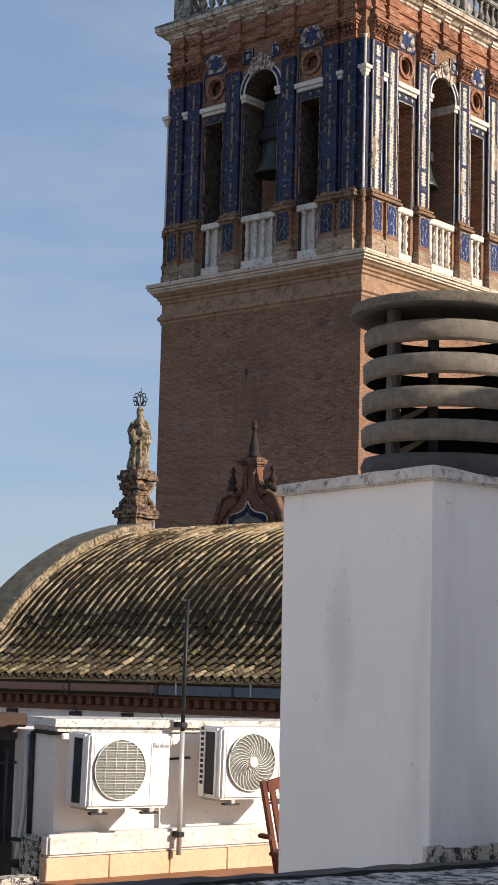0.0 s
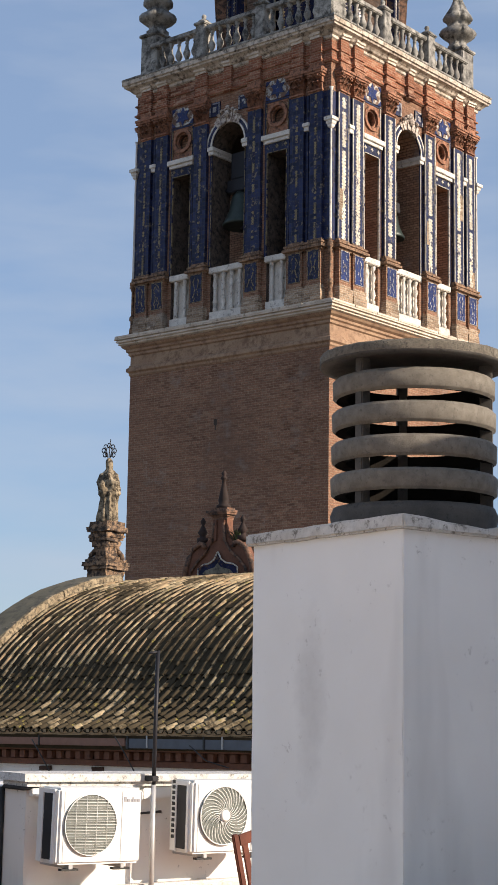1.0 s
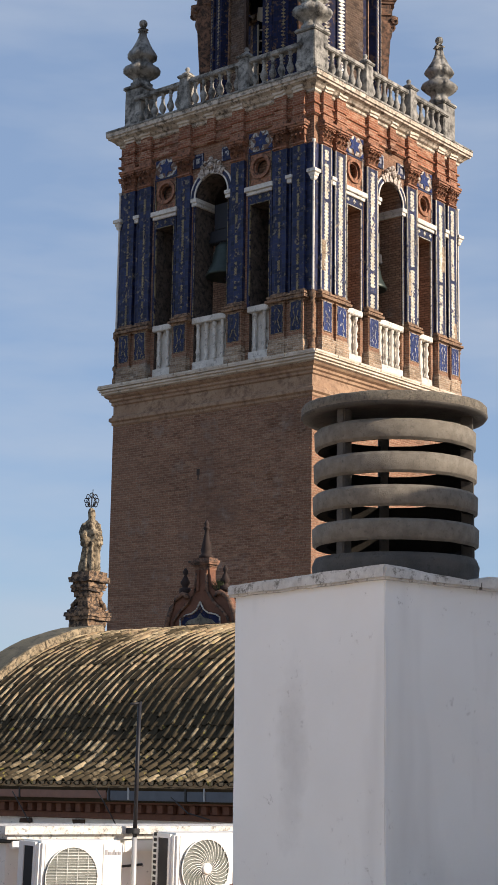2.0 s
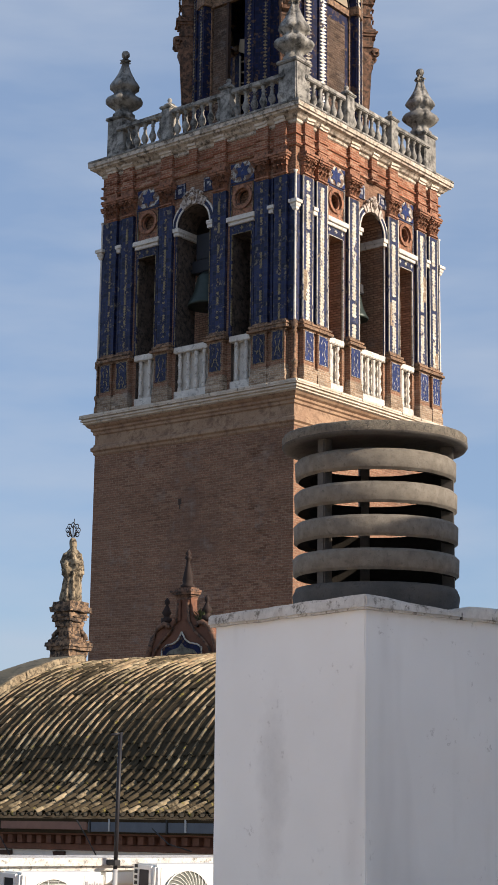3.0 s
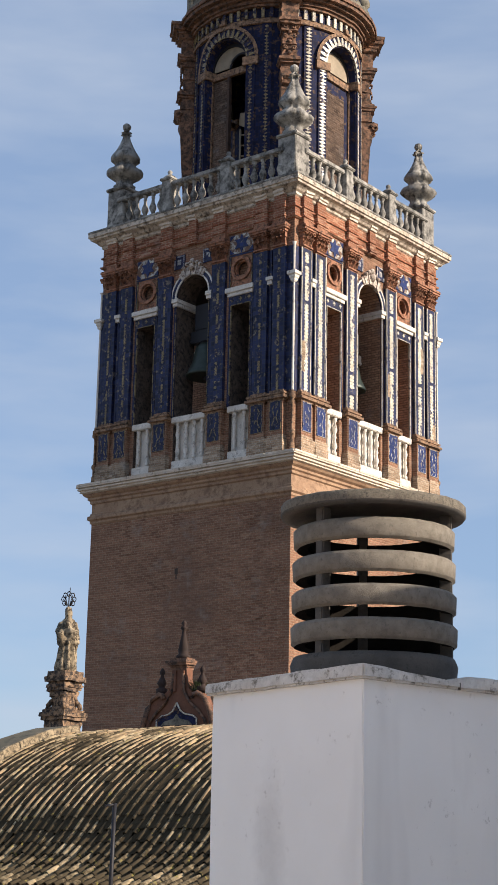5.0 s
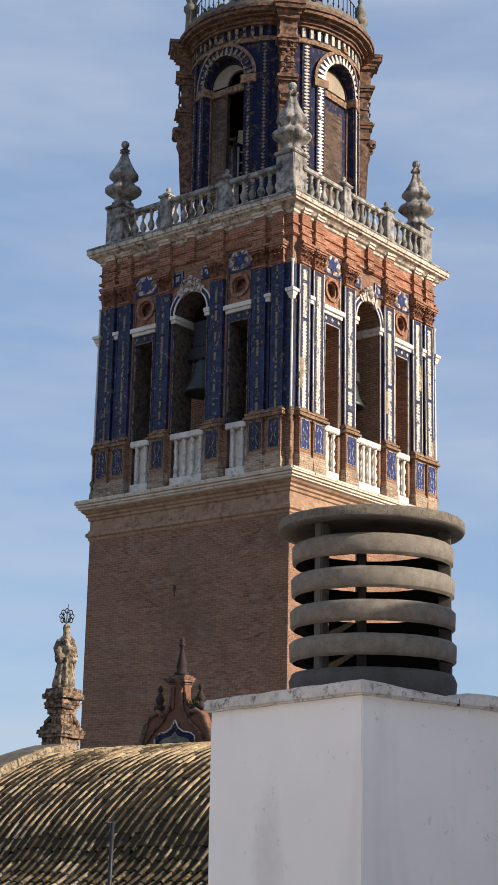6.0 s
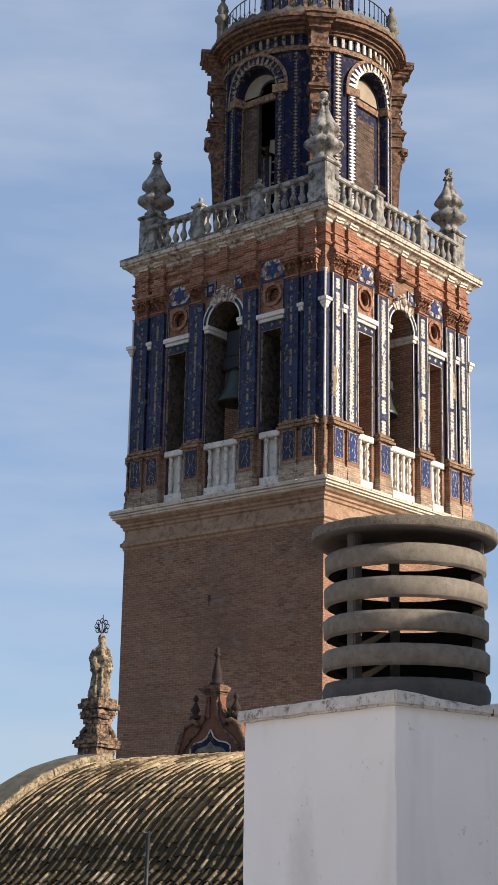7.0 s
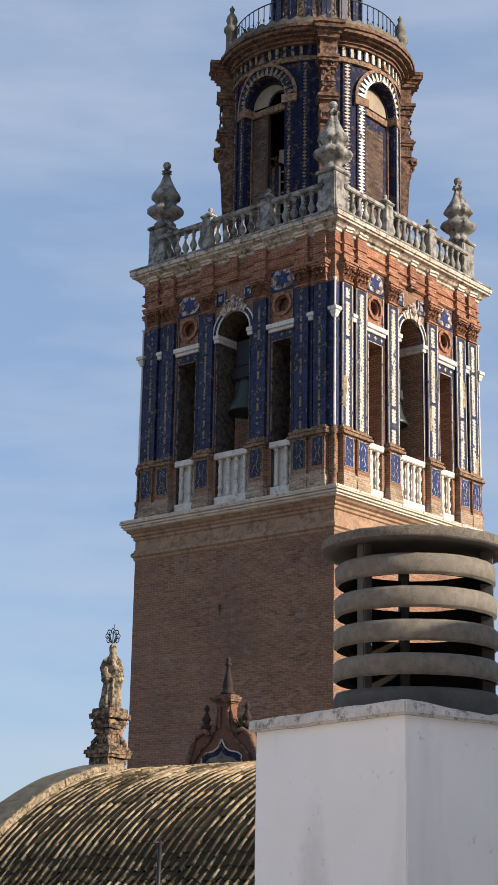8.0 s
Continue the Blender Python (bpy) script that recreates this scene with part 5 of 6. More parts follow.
# gable parapet along the end of the vault
bm = bmesh.new()
gi = [(y - 0.25, z - 0.1) if z < 10.0 else (y, z) for y, z in profile(-0.35)]
go = profile(0.25)
keep = [i for i, p in enumerate(go) if p[0] < -11.55]
strip(bm, [go[i] for i in keep], [gi[i] for i in keep], XG - 0.85, XG)
gp = part("gable_parapet", rough_up(bm, 0.02, 2.0), OLIVE, nave, "rounded lichen-covered gable parapet")
rng = random.Random(8)
for i in keep[:-1]:
    (ya, za), (yb, zb) = go[i], go[i + 1]
    n = max(1, round(math.hypot(yb - ya, zb - za) / 0.22))
    for j in range(n):
        f0, f1, h = j / n, (j + 1) / n - 0.004, rng.uniform(0.20, 0.26)
        d = Vector((yb - ya, zb - za)).normalized()
        bm = bmesh.new()
        out, x1 = rng.uniform(-0.012, 0.006), XG + rng.uniform(0.03, 0.05)
        q = [(ya + (yb - ya) * f - d.y * o, za + (zb - za) * f + d.x * o) for f, o in ((f0, out), (f1, out), (f1, -h), (f0, -h))]
        va, vb = [bm.verts.new((XG - 0.1, y, z)) for y, z in q], [bm.verts.new((x1, y, z)) for y, z in q]
        bm.faces.new(va)
        bm.faces.new(vb[::-1])
        for c in range(4):
            bm.faces.new((va[(c + 1) % 4], va[c], vb[c], vb[(c + 1) % 4]))
        part("edge_stone", rough_up(bm, 0.02, 9.0, i + j), EDGE_STONE, gp)
bm = bmesh.new()
pts = [(y, z) for y, z in profile(-0.2)] + [(-9.5, 0.0), (-17.0, 0.0)]
a = [bm.verts.new((XG - 0.75, y, z)) for y, z in pts]
b = [bm.verts.new((XG - 0.2, y, z)) for y, z in pts]
bm.faces.new(a)
bm.faces.new(b[::-1])
for i in range(len(pts)):
    j = (i + 1) % len(pts)
    bm.faces.new((a[j], a[i], b[i], b[j]))
part("gable_wall", bm, BRICK, nave)
# wall, gutter and brick cornice with dentils
part("wall", B((XG - 1.0, XE, -17.15, -16.7, 0.0, 9.2)), PLASTER, nave, "whitewashed nave wall")
gut = part("gutter", B((XG - 0.6, 8.85, -17.52, -17.2, 9.12, 9.31), bevel=0.01), GUTTER_BROWN, nave, "brown eaves board")
for x in (4.2, 6.75):
    part("gutter_joint", B((x, x + 0.03, -17.535, -17.2, 9.11, 9.31)), BLACK_CABLE, gut)
gut = part("gutter", B((8.86, XE, -17.52, -17.2, 9.09, 9.31), bevel=0.01), GUTTER_GREY, nave, "blue-grey eaves gutter")
for x in (8.9, 10.6, 13.0):
    part("gutter_joint", B((x, x + 0.035, -17.535, -17.2, 9.08, 9.31)), BLACK_CABLE, gut)
for x in (9.35, 11.0):
    part("bracket", B((x, x + 0.03, -17.54, -17.2, 9.1, 9.31)), PIPE_GREY, gut)
corn = part("brick_cornice", square_run([(-17.15, 8.76), (-17.28, 8.78), (-17.28, 8.87), (-17.24, 8.88), (-17.24, 9.02), (-17.40, 9.03), (-17.46, 9.08), (-17.46, 9.12), (-17.15, 9.13)], XG - 0.6, XE), PED_RED, nave, "red brick eaves cornice")
den = None
for i in range(60):
    mm = pose(XG - 0.5 + i * 0.235, 0, 0)
    if den is None:
        den = part("dentil", B((0, 0.11, -17.35, -17.2, 8.885, 9.015)), PED_RED, corn, m=mm)
    else:
        again(den, corn, mm)
# dark slabs on the wall face stand for the shade in its gaps
for x in (4.75, 6.45, 7.75):
    part("wall_gap_shade", rough_up(B((x, x + 0.28, -17.19, -17.1, 8.66, 8.74)), 0.02, 9.0, x), DARK_BRICK, nave, "dark slab for the shade in a wall gap")

# roof tiles: rows of half-round cover tiles up the vault
PROF = profile(0.0)


def along(s):
    """Point and slope on the roof line at a length from the eaves."""
    for p, q in zip(PROF, PROF[1:]):
        l = math.hypot(q[0] - p[0], q[1] - p[1])
        if s <= l:
            break
        s -= l
    f = s / l
    return p[0] + f * (q[0] - p[0]), p[1] + f * (q[1] - p[1]), math.atan2(q[1] - p[1], q[0] - p[0])


def cover_tile(bm, m, w0=0.060, w1=0.050, long=0.40, h=0.092, th=0.016, n=6):
    """A tapered half-round clay tile, its length up the slope along y."""
    rows = []
    for y, w, lift in ((0.0, w0, 0.018), (long, w1, -0.002)):
        for d in (0.0, th):
            rows.append([bm.verts.new(m @ Vector(((w - d) * math.cos(math.pi * i / n), y, lift + (h - d) * math.sin(math.pi * i / n)))) for i in range(n + 1)])
    a, ai, b, bi = rows
    for i in range(n):
        f = bm.faces.new((a[i], a[i + 1], b[i + 1], b[i]))
        f.smooth = True
        bm.faces.new((ai[i + 1], ai[i], a[i], a[i + 1]))


total = sum(math.hypot(q[0] - p[0], q[1] - p[1]) for p, q in zip(PROF, PROF[1:]))
PITCH, STEP = 0.212, 0.33
rng = random.Random(5)
tile_mesh = bpy.data.meshes.new("roof_tile")
bm = bmesh.new()
cover_tile(bm, Matrix())
bmesh.ops.recalc_face_normals(bm, faces=bm.faces)
bm.to_mesh(tile_mesh)
bm.free()
tile_mesh.materials.append(ROOF_TILE)
rest = bmesh.new()
rows_n = int((15.2 - XG) / PITCH)
for i in range(rows_n):
    x = XG + 0.12 + i * PITCH
    wob = rng.uniform(-0.012, 0.012)
    phase = rng.uniform(-0.16, 0.0)
    for j in range(int(total / STEP) + 1):
        y, z, a = along(max(0.0, j * STEP + phase) if j else 0.0)
        m = pose(x + wob + rng.uniform(-0.006, 0.006), y, z + rng.uniform(0.0, 0.014), math.degrees(a) + rng.uniform(-1.2, 1.2), 0, rng.uniform(-1.3, 1.3))
        if j < 8 and 4.0 < x < 11.8:
            o = new("roof_tile", tile_mesh)
            o.parent = roof
            o.matrix_basis = m
        else:
            cover_tile(rest, m)
tagged(part("upper_roof_tile", rest, ROOF_TILE, roof), kind="stuff")
bm = B((XG, XE, -17.542, -17.46, EAVE[1] - 0.035, EAVE[1] + 0.062))
bmesh.ops.subdivide_edges(bm, edges=[e for e in bm.edges if e.calc_length() > 5], cuts=160)
part("eaves_mortar", rough_up(bm, 0.008, 6.0), ROOF_TILE, roof, "mortar bedding under the eaves tiles")
# channel tiles at the eaves, lying hollow side up
bm = bmesh.new()
for i in range(rows_n):
    x = XG + 0.12 + (i + 0.5) * PITCH
    for j in range(int(total / STEP)):
        y, z, a = along(j * STEP)
        # channels lie higher and flatter half way up the vault
        fill = max(0.0, math.sin(math.pi * min(1.0, max(0.0, (j * STEP / total - 0.06) / 0.72)))) ** 0.7
        up, deep = -0.005 + 0.010 * rng.random() + fill * rng.uniform(0.030, 0.050), 0.05 - 0.042 * fill
        m = pose(x, y - 0.02 - up * math.sin(a), z + up * math.cos(a), math.degrees(a), 0, rng.uniform(-1.5, 1.5))
        n, w, long = 3, 0.085, 0.36
        ra = [bm.verts.new(m @ Vector((w * math.cos(math.pi + math.pi * k / n), 0.0, 0.045 + deep * math.sin(math.pi + math.pi * k / n)))) for k in range(n + 1)]
        rb = [bm.verts.new(m @ Vector((w * math.cos(math.pi + math.pi * k / n), long, 0.03 + deep * math.sin(math.pi + math.pi * k / n)))) for k in range(n + 1)]
        for k in range(n):
            bm.faces.new((ra[k], ra[k + 1], rb[k + 1], rb[k]))
# near-black holds the channels' dirt and moss and also their shade
tagged(part("channel_tile", bm, MORTAR, roof, "dark channel tiles, moss and shade in one colour"), kind="stuff")


# ---------------------------------------------------------------- statue on its pinnacle at the gable
PX, PY, PZ = 2.35, -11.6, 12.05
pin = thing("stone_pinnacle", "tiered carved stone pinnacle carrying a statue", "pinnacle", pose(PX, PY, PZ, 0, 0, 0))


def tier(levels, seed):
    bm = bmesh.new()
    loops = []
    for h, a, b in levels:
        for z in (a, b):
            loops.append([bm.verts.new((sx * h * 0.83, sy * h * 0.83, z)) for sx, sy in ((-1, -1), (1, -1), (1, 1), (-1, 1))])
    for p, q in zip(loops, loops[1:]):
        for i in range(4):
            bm.faces.new((p[i], p[(i + 1) % 4], q[(i + 1) % 4], q[i]))
    bm.faces.new(loops[0][::-1])
    bm.faces.new(loops[-1])
    bmesh.ops.subdivide_edges(bm, edges=[e for e in bm.edges if e.calc_length() > 0.2], cuts=5, use_grid_fill=True)
    return rough_up(rough_up(bm, 0.03, 6.0, seed), 0.02, 14.0, seed)


part("base", tier([(0.50, -0.9, 0.22), (0.46, 0.22, 0.34), (0.42, 0.34, 0.46)], 1), PINNACLE, pin)
part("die", tier([(0.36, 0.46, 0.76), (0.43, 0.76, 0.84), (0.47, 0.84, 0.93), (0.40, 0.93, 0.99), (0.32, 0.99, 1.06)], 2), PINNACLE, pin)
part("neck", tier([(0.24, 1.06, 1.30), (0.28, 1.30, 1.42), (0.34, 1.42, 1.50), (0.37, 1.50, 1.56), (0.33, 1.56, 1.63), (0.41, 1.63, 1.75), (0.34, 1.75, 1.86)], 3), PINNACLE, pin)
for sx in (-1, 1):
    for sy in (-1, 1):
        part("scroll", rough_up(tubes([[(sx * a, sy * a, z) for a, z in ((0.26, 1.00), (0.25, 1.09), (0.19, 1.19), (0.17, 1.30), (0.21, 1.42))]], 0.06, 7), 0.01, 8.0), PINNACLE, pin)


def draped_figure():
    """One plain carved mass: robe with folds, cloak, bent arm masses, head; thin iron halo above."""
    bm = bmesh.new()
    n, lev = 40, 44
    prof = [(0.0, 0.34), (0.10, 0.36), (0.45, 0.31), (0.72, 0.28), (0.78, 0.37), (0.95, 0.36), (1.15, 0.34), (1.32, 0.30), (1.42, 0.20), (1.50, 0.12), (1.57, 0.13), (1.67, 0.14), (1.76, 0.12), (1.82, 0.05)]
    rings = []
    for k in range(lev + 1):
        z = 1.82 * k / lev
        for (za, ra), (zb, rb) in zip(prof, prof[1:]):
            if za <= z <= zb:
                r = ra + (rb - ra) * (z - za) / (zb - za)
        ring_v = []
        for i in range(n):
            t = 2 * math.pi * i / n
            fold = 0.0
            if z < 0.9:
                fold = 0.07 * math.sin(9 * t + 1.5 * math.sin(2.2 * z)) * (1 - z * 0.4)
            elif z < 1.4:
                fold = 0.075 * math.sin(5 * t + 7 * z)
            fold += 0.06 * noise.noise(Vector((3 * math.cos(t), 3 * math.sin(t), 3 * z)))
            rr = r + (fold if z < 1.45 else fold * 0.2)
            ring_v.append(bm.verts.new((rr * math.cos(t) * 1.0 + 0.04 * math.sin(1.6 * z), rr * math.sin(t) * 0.85, z)))
        rings.append(ring_v)
    for p, q in zip(rings, rings[1:]):
        for i in range(n):
            j = (i + 1) % n
            bm.faces.new((p[i], p[j], q[j], q[i]))
    bm.faces.new(rings[0][::-1])
    bm.faces.new(rings[-1])
    tube(bm, [(0.26, 0.05, 1.34), (0.36, -0.05, 1.12), (0.28, -0.22, 1.05), (0.1, -0.3, 1.12)], 0.085, 8)
    tube(bm, [(-0.26, 0.05, 1.34), (-0.36, -0.02, 1.12), (-0.3, -0.2, 0.98), (-0.12, -0.3, 1.02)], 0.085, 8)
    tube(bm, [(0.34, 0.0, 1.1), (0.38, 0.0, 0.8), (0.30, 0.0, 0.5)], 0.06, 8)
    for f in bm.faces:
        f.smooth = True
    count = len(bm.faces)
    hz = 1.92
    for i in range(7):
        a = math.pi * (i - 3) / 4.2
        cx, cz = 0.20 * math.sin(a), hz + 0.10 + 0.16 * math.cos(a)
        tube(bm, [(0.05 * math.sin(a), 0, 1.84), (cx, 0, cz)], 0.016, 5)
        tube(bm, [(cx + 0.07 * math.cos(2 * math.pi * j / 8), 0.02, cz + 0.07 * math.sin(2 * math.pi * j / 8)) for j in range(9)], 0.018, 5)
    tube(bm, [(0, 0, 1.8), (0.04, 0, 2.36)], 0.014, 5)
    bm.faces.ensure_lookup_table()
    for f in bm.faces[count:]:
        f.material_index = 1
    return bm


st = part("statue", draped_figure(), [STATUE, IRON], None, m=pose(PX, PY, PZ + 1.86, 0, 0, 40) @ Matrix.Diagonal((0.62, 0.62, 0.82, 1)))
tagged(st, "weathered stone figure in robes with an iron halo", "statue")

# ---------------------------------------------------------------- painted gable piece behind the roof
ped = thing("roof_gable", "small red rendered gable with finials and blue tile arch", "gable", pose(-1.54, -3.2, 11.48) @ Matrix.Diagonal((1.14, 1, 1, 1)))


def mirrored(pts):
    return pts + [(-x, z) for x, z in pts[::-1]]


bm = bmesh.new()
half = [(1.15, 0.0), (1.13, 1.75), (1.05, 2.10), (0.95, 2.45), (0.82, 2.75), (0.66, 2.88), (0.46, 2.86), (0.30, 2.98), (0.24, 3.30), (0.24, 3.62)]
prism(bm, mirrored(half), 0.0, 0.26)
part("body", bm, PED_RED, ped)
part("coping", rough_up(stacked(((0.02, 3.50, 3.58), (0.06, 3.58, 3.64), (0.14, 3.64, 3.70), (0.17, 3.70, 3.77), (0.06, 3.77, 3.84)), 0, 0.23, 0, 0.30, 0.7), 0.02, 6.0), DARK_MOULD, ped)
for sx in (-1, 1):
    part("scroll", rough_up(tubes([[(sx * x, -0.03, z) for x, z in ((1.17, 1.7), (1.10, 2.12), (0.99, 2.45), (0.82, 2.72), (0.62, 2.84), (0.50, 2.80), (0.46, 2.70))]], 0.075, 8), 0.012, 6.0), DARK_MOULD, ped)
    part("inner_scroll", tubes([[(sx * x, -0.04, z) for x, z in ((0.98, 1.7), (0.88, 2.1), (0.66, 2.36), (0.40, 2.58), (0.20, 2.9), (0.16, 3.4))]], 0.04, 8), DARK_MOULD, ped)
    part("pilaster", B((sx * 0.13 - 0.06, sx * 0.13 + 0.06, -0.05, 0.0, 2.9, 3.5), bevel=0.01), PED_RED, ped)
    fin = [(0.16, -0.1), (0.16, 0.04), (0.08, 0.07), (0.09, 0.12), (0.14, 0.20), (0.08, 0.32), (0.035, 0.42), (0.07, 0.48), (0.07, 0.54), (0.02, 0.63)]
    # finials darkened in colour to look out of the sun
    part("side_finial", turned(fin, 8, sx * 0.66, 0.13), FINIAL_SHADE, ped, m=pose(0, 0, 2.97))
fin = [(0.20, 0.0), (0.20, 0.08), (0.13, 0.12), (0.15, 0.24), (0.06, 0.70), (0.05, 0.80), (0.09, 0.85), (0.09, 0.90), (0.04, 0.93), (0.08, 1.0), (0.02, 1.1)]
part("top_finial", turned(fin, 8, 0, 0.15, a0=math.pi / 8), FINIAL_SHADE, ped, "dark brick obelisk finial", m=pose(0, 0, 3.84))
bm = bmesh.new()
prism(bm, mirrored([(0.62, 1.6), (0.62, 2.10), (0.50, 2.18), (0.26, 2.23), (0.10, 2.33), (0.02, 2.53)]), -0.05, 0.0)
tp = part("tile_arch", bm, WORN_BLUE, ped, "blue tile niche with a pale edge")
for sx in (-1, 1):
    part("tile_edge", tubes([[(sx * x, -0.07, z) for x, z in ((0.65, 1.6), (0.65, 2.12), (0.52, 2.21), (0.27, 2.26), (0.12, 2.36), (0.0, 2.58))]], 0.022, 6), YELLOW, tp)
bm = bmesh.new()
prism(bm, [(-0.5, 1.96), (0.5, 1.96), (0.40, 2.06), (0.10, 2.14), (0.0, 2.26), (-0.10, 2.14), (-0.40, 2.06)], -0.075, -0.05)
part("tile_relief", bm, LICHEN, tp, "grey relief in the niche")
weed_tuft(pose(-0.95, -3.1, 14.36) @ Matrix.Diagonal((0.75, 0.75, 0.6, 1)), random.Random(6), "green weeds growing on the red gable")
part("chapel_wall", B((-3.2, 3.3, -3.25, 0.35, 0.0, 11.4)), PLASTER, nave, "plain chapel wall beside the tower")


# ---------------------------------------------------------------- the neighbouring terrace with its air conditioners
YAW = 76.0
TX, TY = 19.74, -29.66                    # near upright corner of the terrace wall, over the ledge
terrace = pose(TX, TY, 0, 0, 0, YAW)       # local x runs along the wall, local y points away from the viewer


def tpose(x, y, z, rz=0.0):
    return terrace @ pose(x, y, z, 0, 0, rz)


wall = part("wall_terrace", B((0.0, 4.6, 0.0, 0.34, 0.0, 9.38)), PLASTER, None, m=terrace)
tagged(wall, "whitewashed terrace wall in the sun", "wall", kind="structure")
cap = part("wall_coping", rough_up(B((-0.06, 4.66, -0.09, 0.36, 9.385, 9.44), (-0.02, 4.62, -0.05, 0.32, 9.35, 9.385)), 0.004, 5.0), COPING, None, m=terrace @ pose(0, 0, 9.4, 0, 0.9, 0) @ pose(0, 0, -9.39))
tagged(cap, "worn white coping on the terrace wall", "coping", kind="structure")
led = part("wall_ledge", rough_up(B((-0.10, 4.6, -0.12, 0.0, 8.475, 8.635), bevel=0.02), 0.005, 6.0), LEDGE, None, m=terrace)
tagged(led, "flaking white ledge along the wall foot", "ledge", kind="structure")
skirt = thing("skirting", "peach tile skirting below the white ledge", "skirting", terrace, kind="structure")
for i in range(9):
    part("tile", B((-0.10 + i * 0.52, -0.10 + i * 0.52 + 0.512, -0.11, -0.002, 8.31, 8.473), bevel=0.004), PEACH, skirt)
flo = part("floor_terrace", B((-1.6, 6.0, -2.9, -0.11, 7.9, 8.315)), TERRA, None, m=terrace)
tagged(flo, "terracotta tiled roof terrace floor", "floor", kind="structure")
sd = part("wall_return", B((0.02, 0.3, 0.34, 0.95, 0.0, 9.34)), PLASTER, None, m=terrace)
tagged(sd, "white return of the terrace wall in shade", "wall", kind="structure")
pb = part("wall_plinth", rough_up(B((-0.10, -0.004, 0.02, 0.40, 8.1, 8.60), bevel=0.03), 0.012, 6.0), DIRTY_WHITE, None, m=terrace)
tagged(pb, "stained plaster plinth at the wall corner", "plinth", kind="structure")
kerb = part("kerb", rough_up(B((-1.7, -0.27, -0.36, -0.18, 8.2, 8.39), bevel=0.02), 0.006, 6.0), DIRTY_WHITE, None, m=terrace)
tagged(kerb, "low white stained kerb", "kerb", kind="structure")

# glazed door beside the wall
door = thing("door_1", "dark glazed terrace door with thin bars", "door", terrace, kind="structure")
part("frame", B((-1.9, -0.0, 0.62, 0.70, 9.26, 9.36), (-0.20, -0.16, 0.62, 0.70, 8.4, 9.3), (-0.62, -0.58, 0.62, 0.70, 8.4, 9.3), (-1.9, -0.0, 0.62, 0.70, 8.25, 8.5), bevel=0.006), DOOR_METAL, door)
for a, w in ((-1.88, 1.26), (-0.58, 0.38), (-0.16, 0.16)):
    part("pane", B((a, a + w, 0.65, 0.665, 8.5, 9.26)), GLASS_DARK, door, "dark glass pane")
for x in (-0.40, -0.09):
    part("door_bar", tubes([[(x, 0.60, 8.5), (x, 0.60, 9.20)]], 0.012, 6), DOOR_METAL, door)
part("transom", B((-1.9, -0.0, 0.61, 0.66, 9.08, 9.10)), DOOR_METAL, door)
part("lintel", B((-1.9, 0.02, 0.50, 0.80, 9.36, 9.46), bevel=0.01), DARK_BRICK, door, "dark weathered lintel")


def downpipe():
    p = thing("downpipe", "grey plastic downpipe on the wall corner", "pipe", terrace)
    part("pipe", tubes([[(-0.055, 0.36, 9.32), (-0.055, 0.36, 8.85), (-0.065, 0.36, 8.72), (-0.09, 0.34, 8.58), (-0.115, 0.33, 8.44), (-0.115, 0.33, 8.38)]], 0.024, 10), PIPE_GREY, p)
    part("band", tubes([[(-0.15, 0.36, 8.56), (-0.09, 0.28, 8.56), (0.0, 0.30, 8.56)]], 0.016, 6), BLACK_CABLE, p)
    part("outlet", turned([(0.032, 8.36), (0.032, 8.40), (0.028, 8.42)], 12, -0.115, 0.33), BLACK_CABLE, p)
    part("black_line", tubes([[(-0.02, 0.33, 9.34), (-0.02, 0.33, 8.55)]], 0.02, 6), BLACK_CABLE, p)
    part("top_line", tubes([[(-0.02, 0.30, 9.345), (-0.03, -0.02, 9.345), (0.18, -0.03, 9.345)]], 0.016, 6), BLACK_CABLE, p)


downpipe()


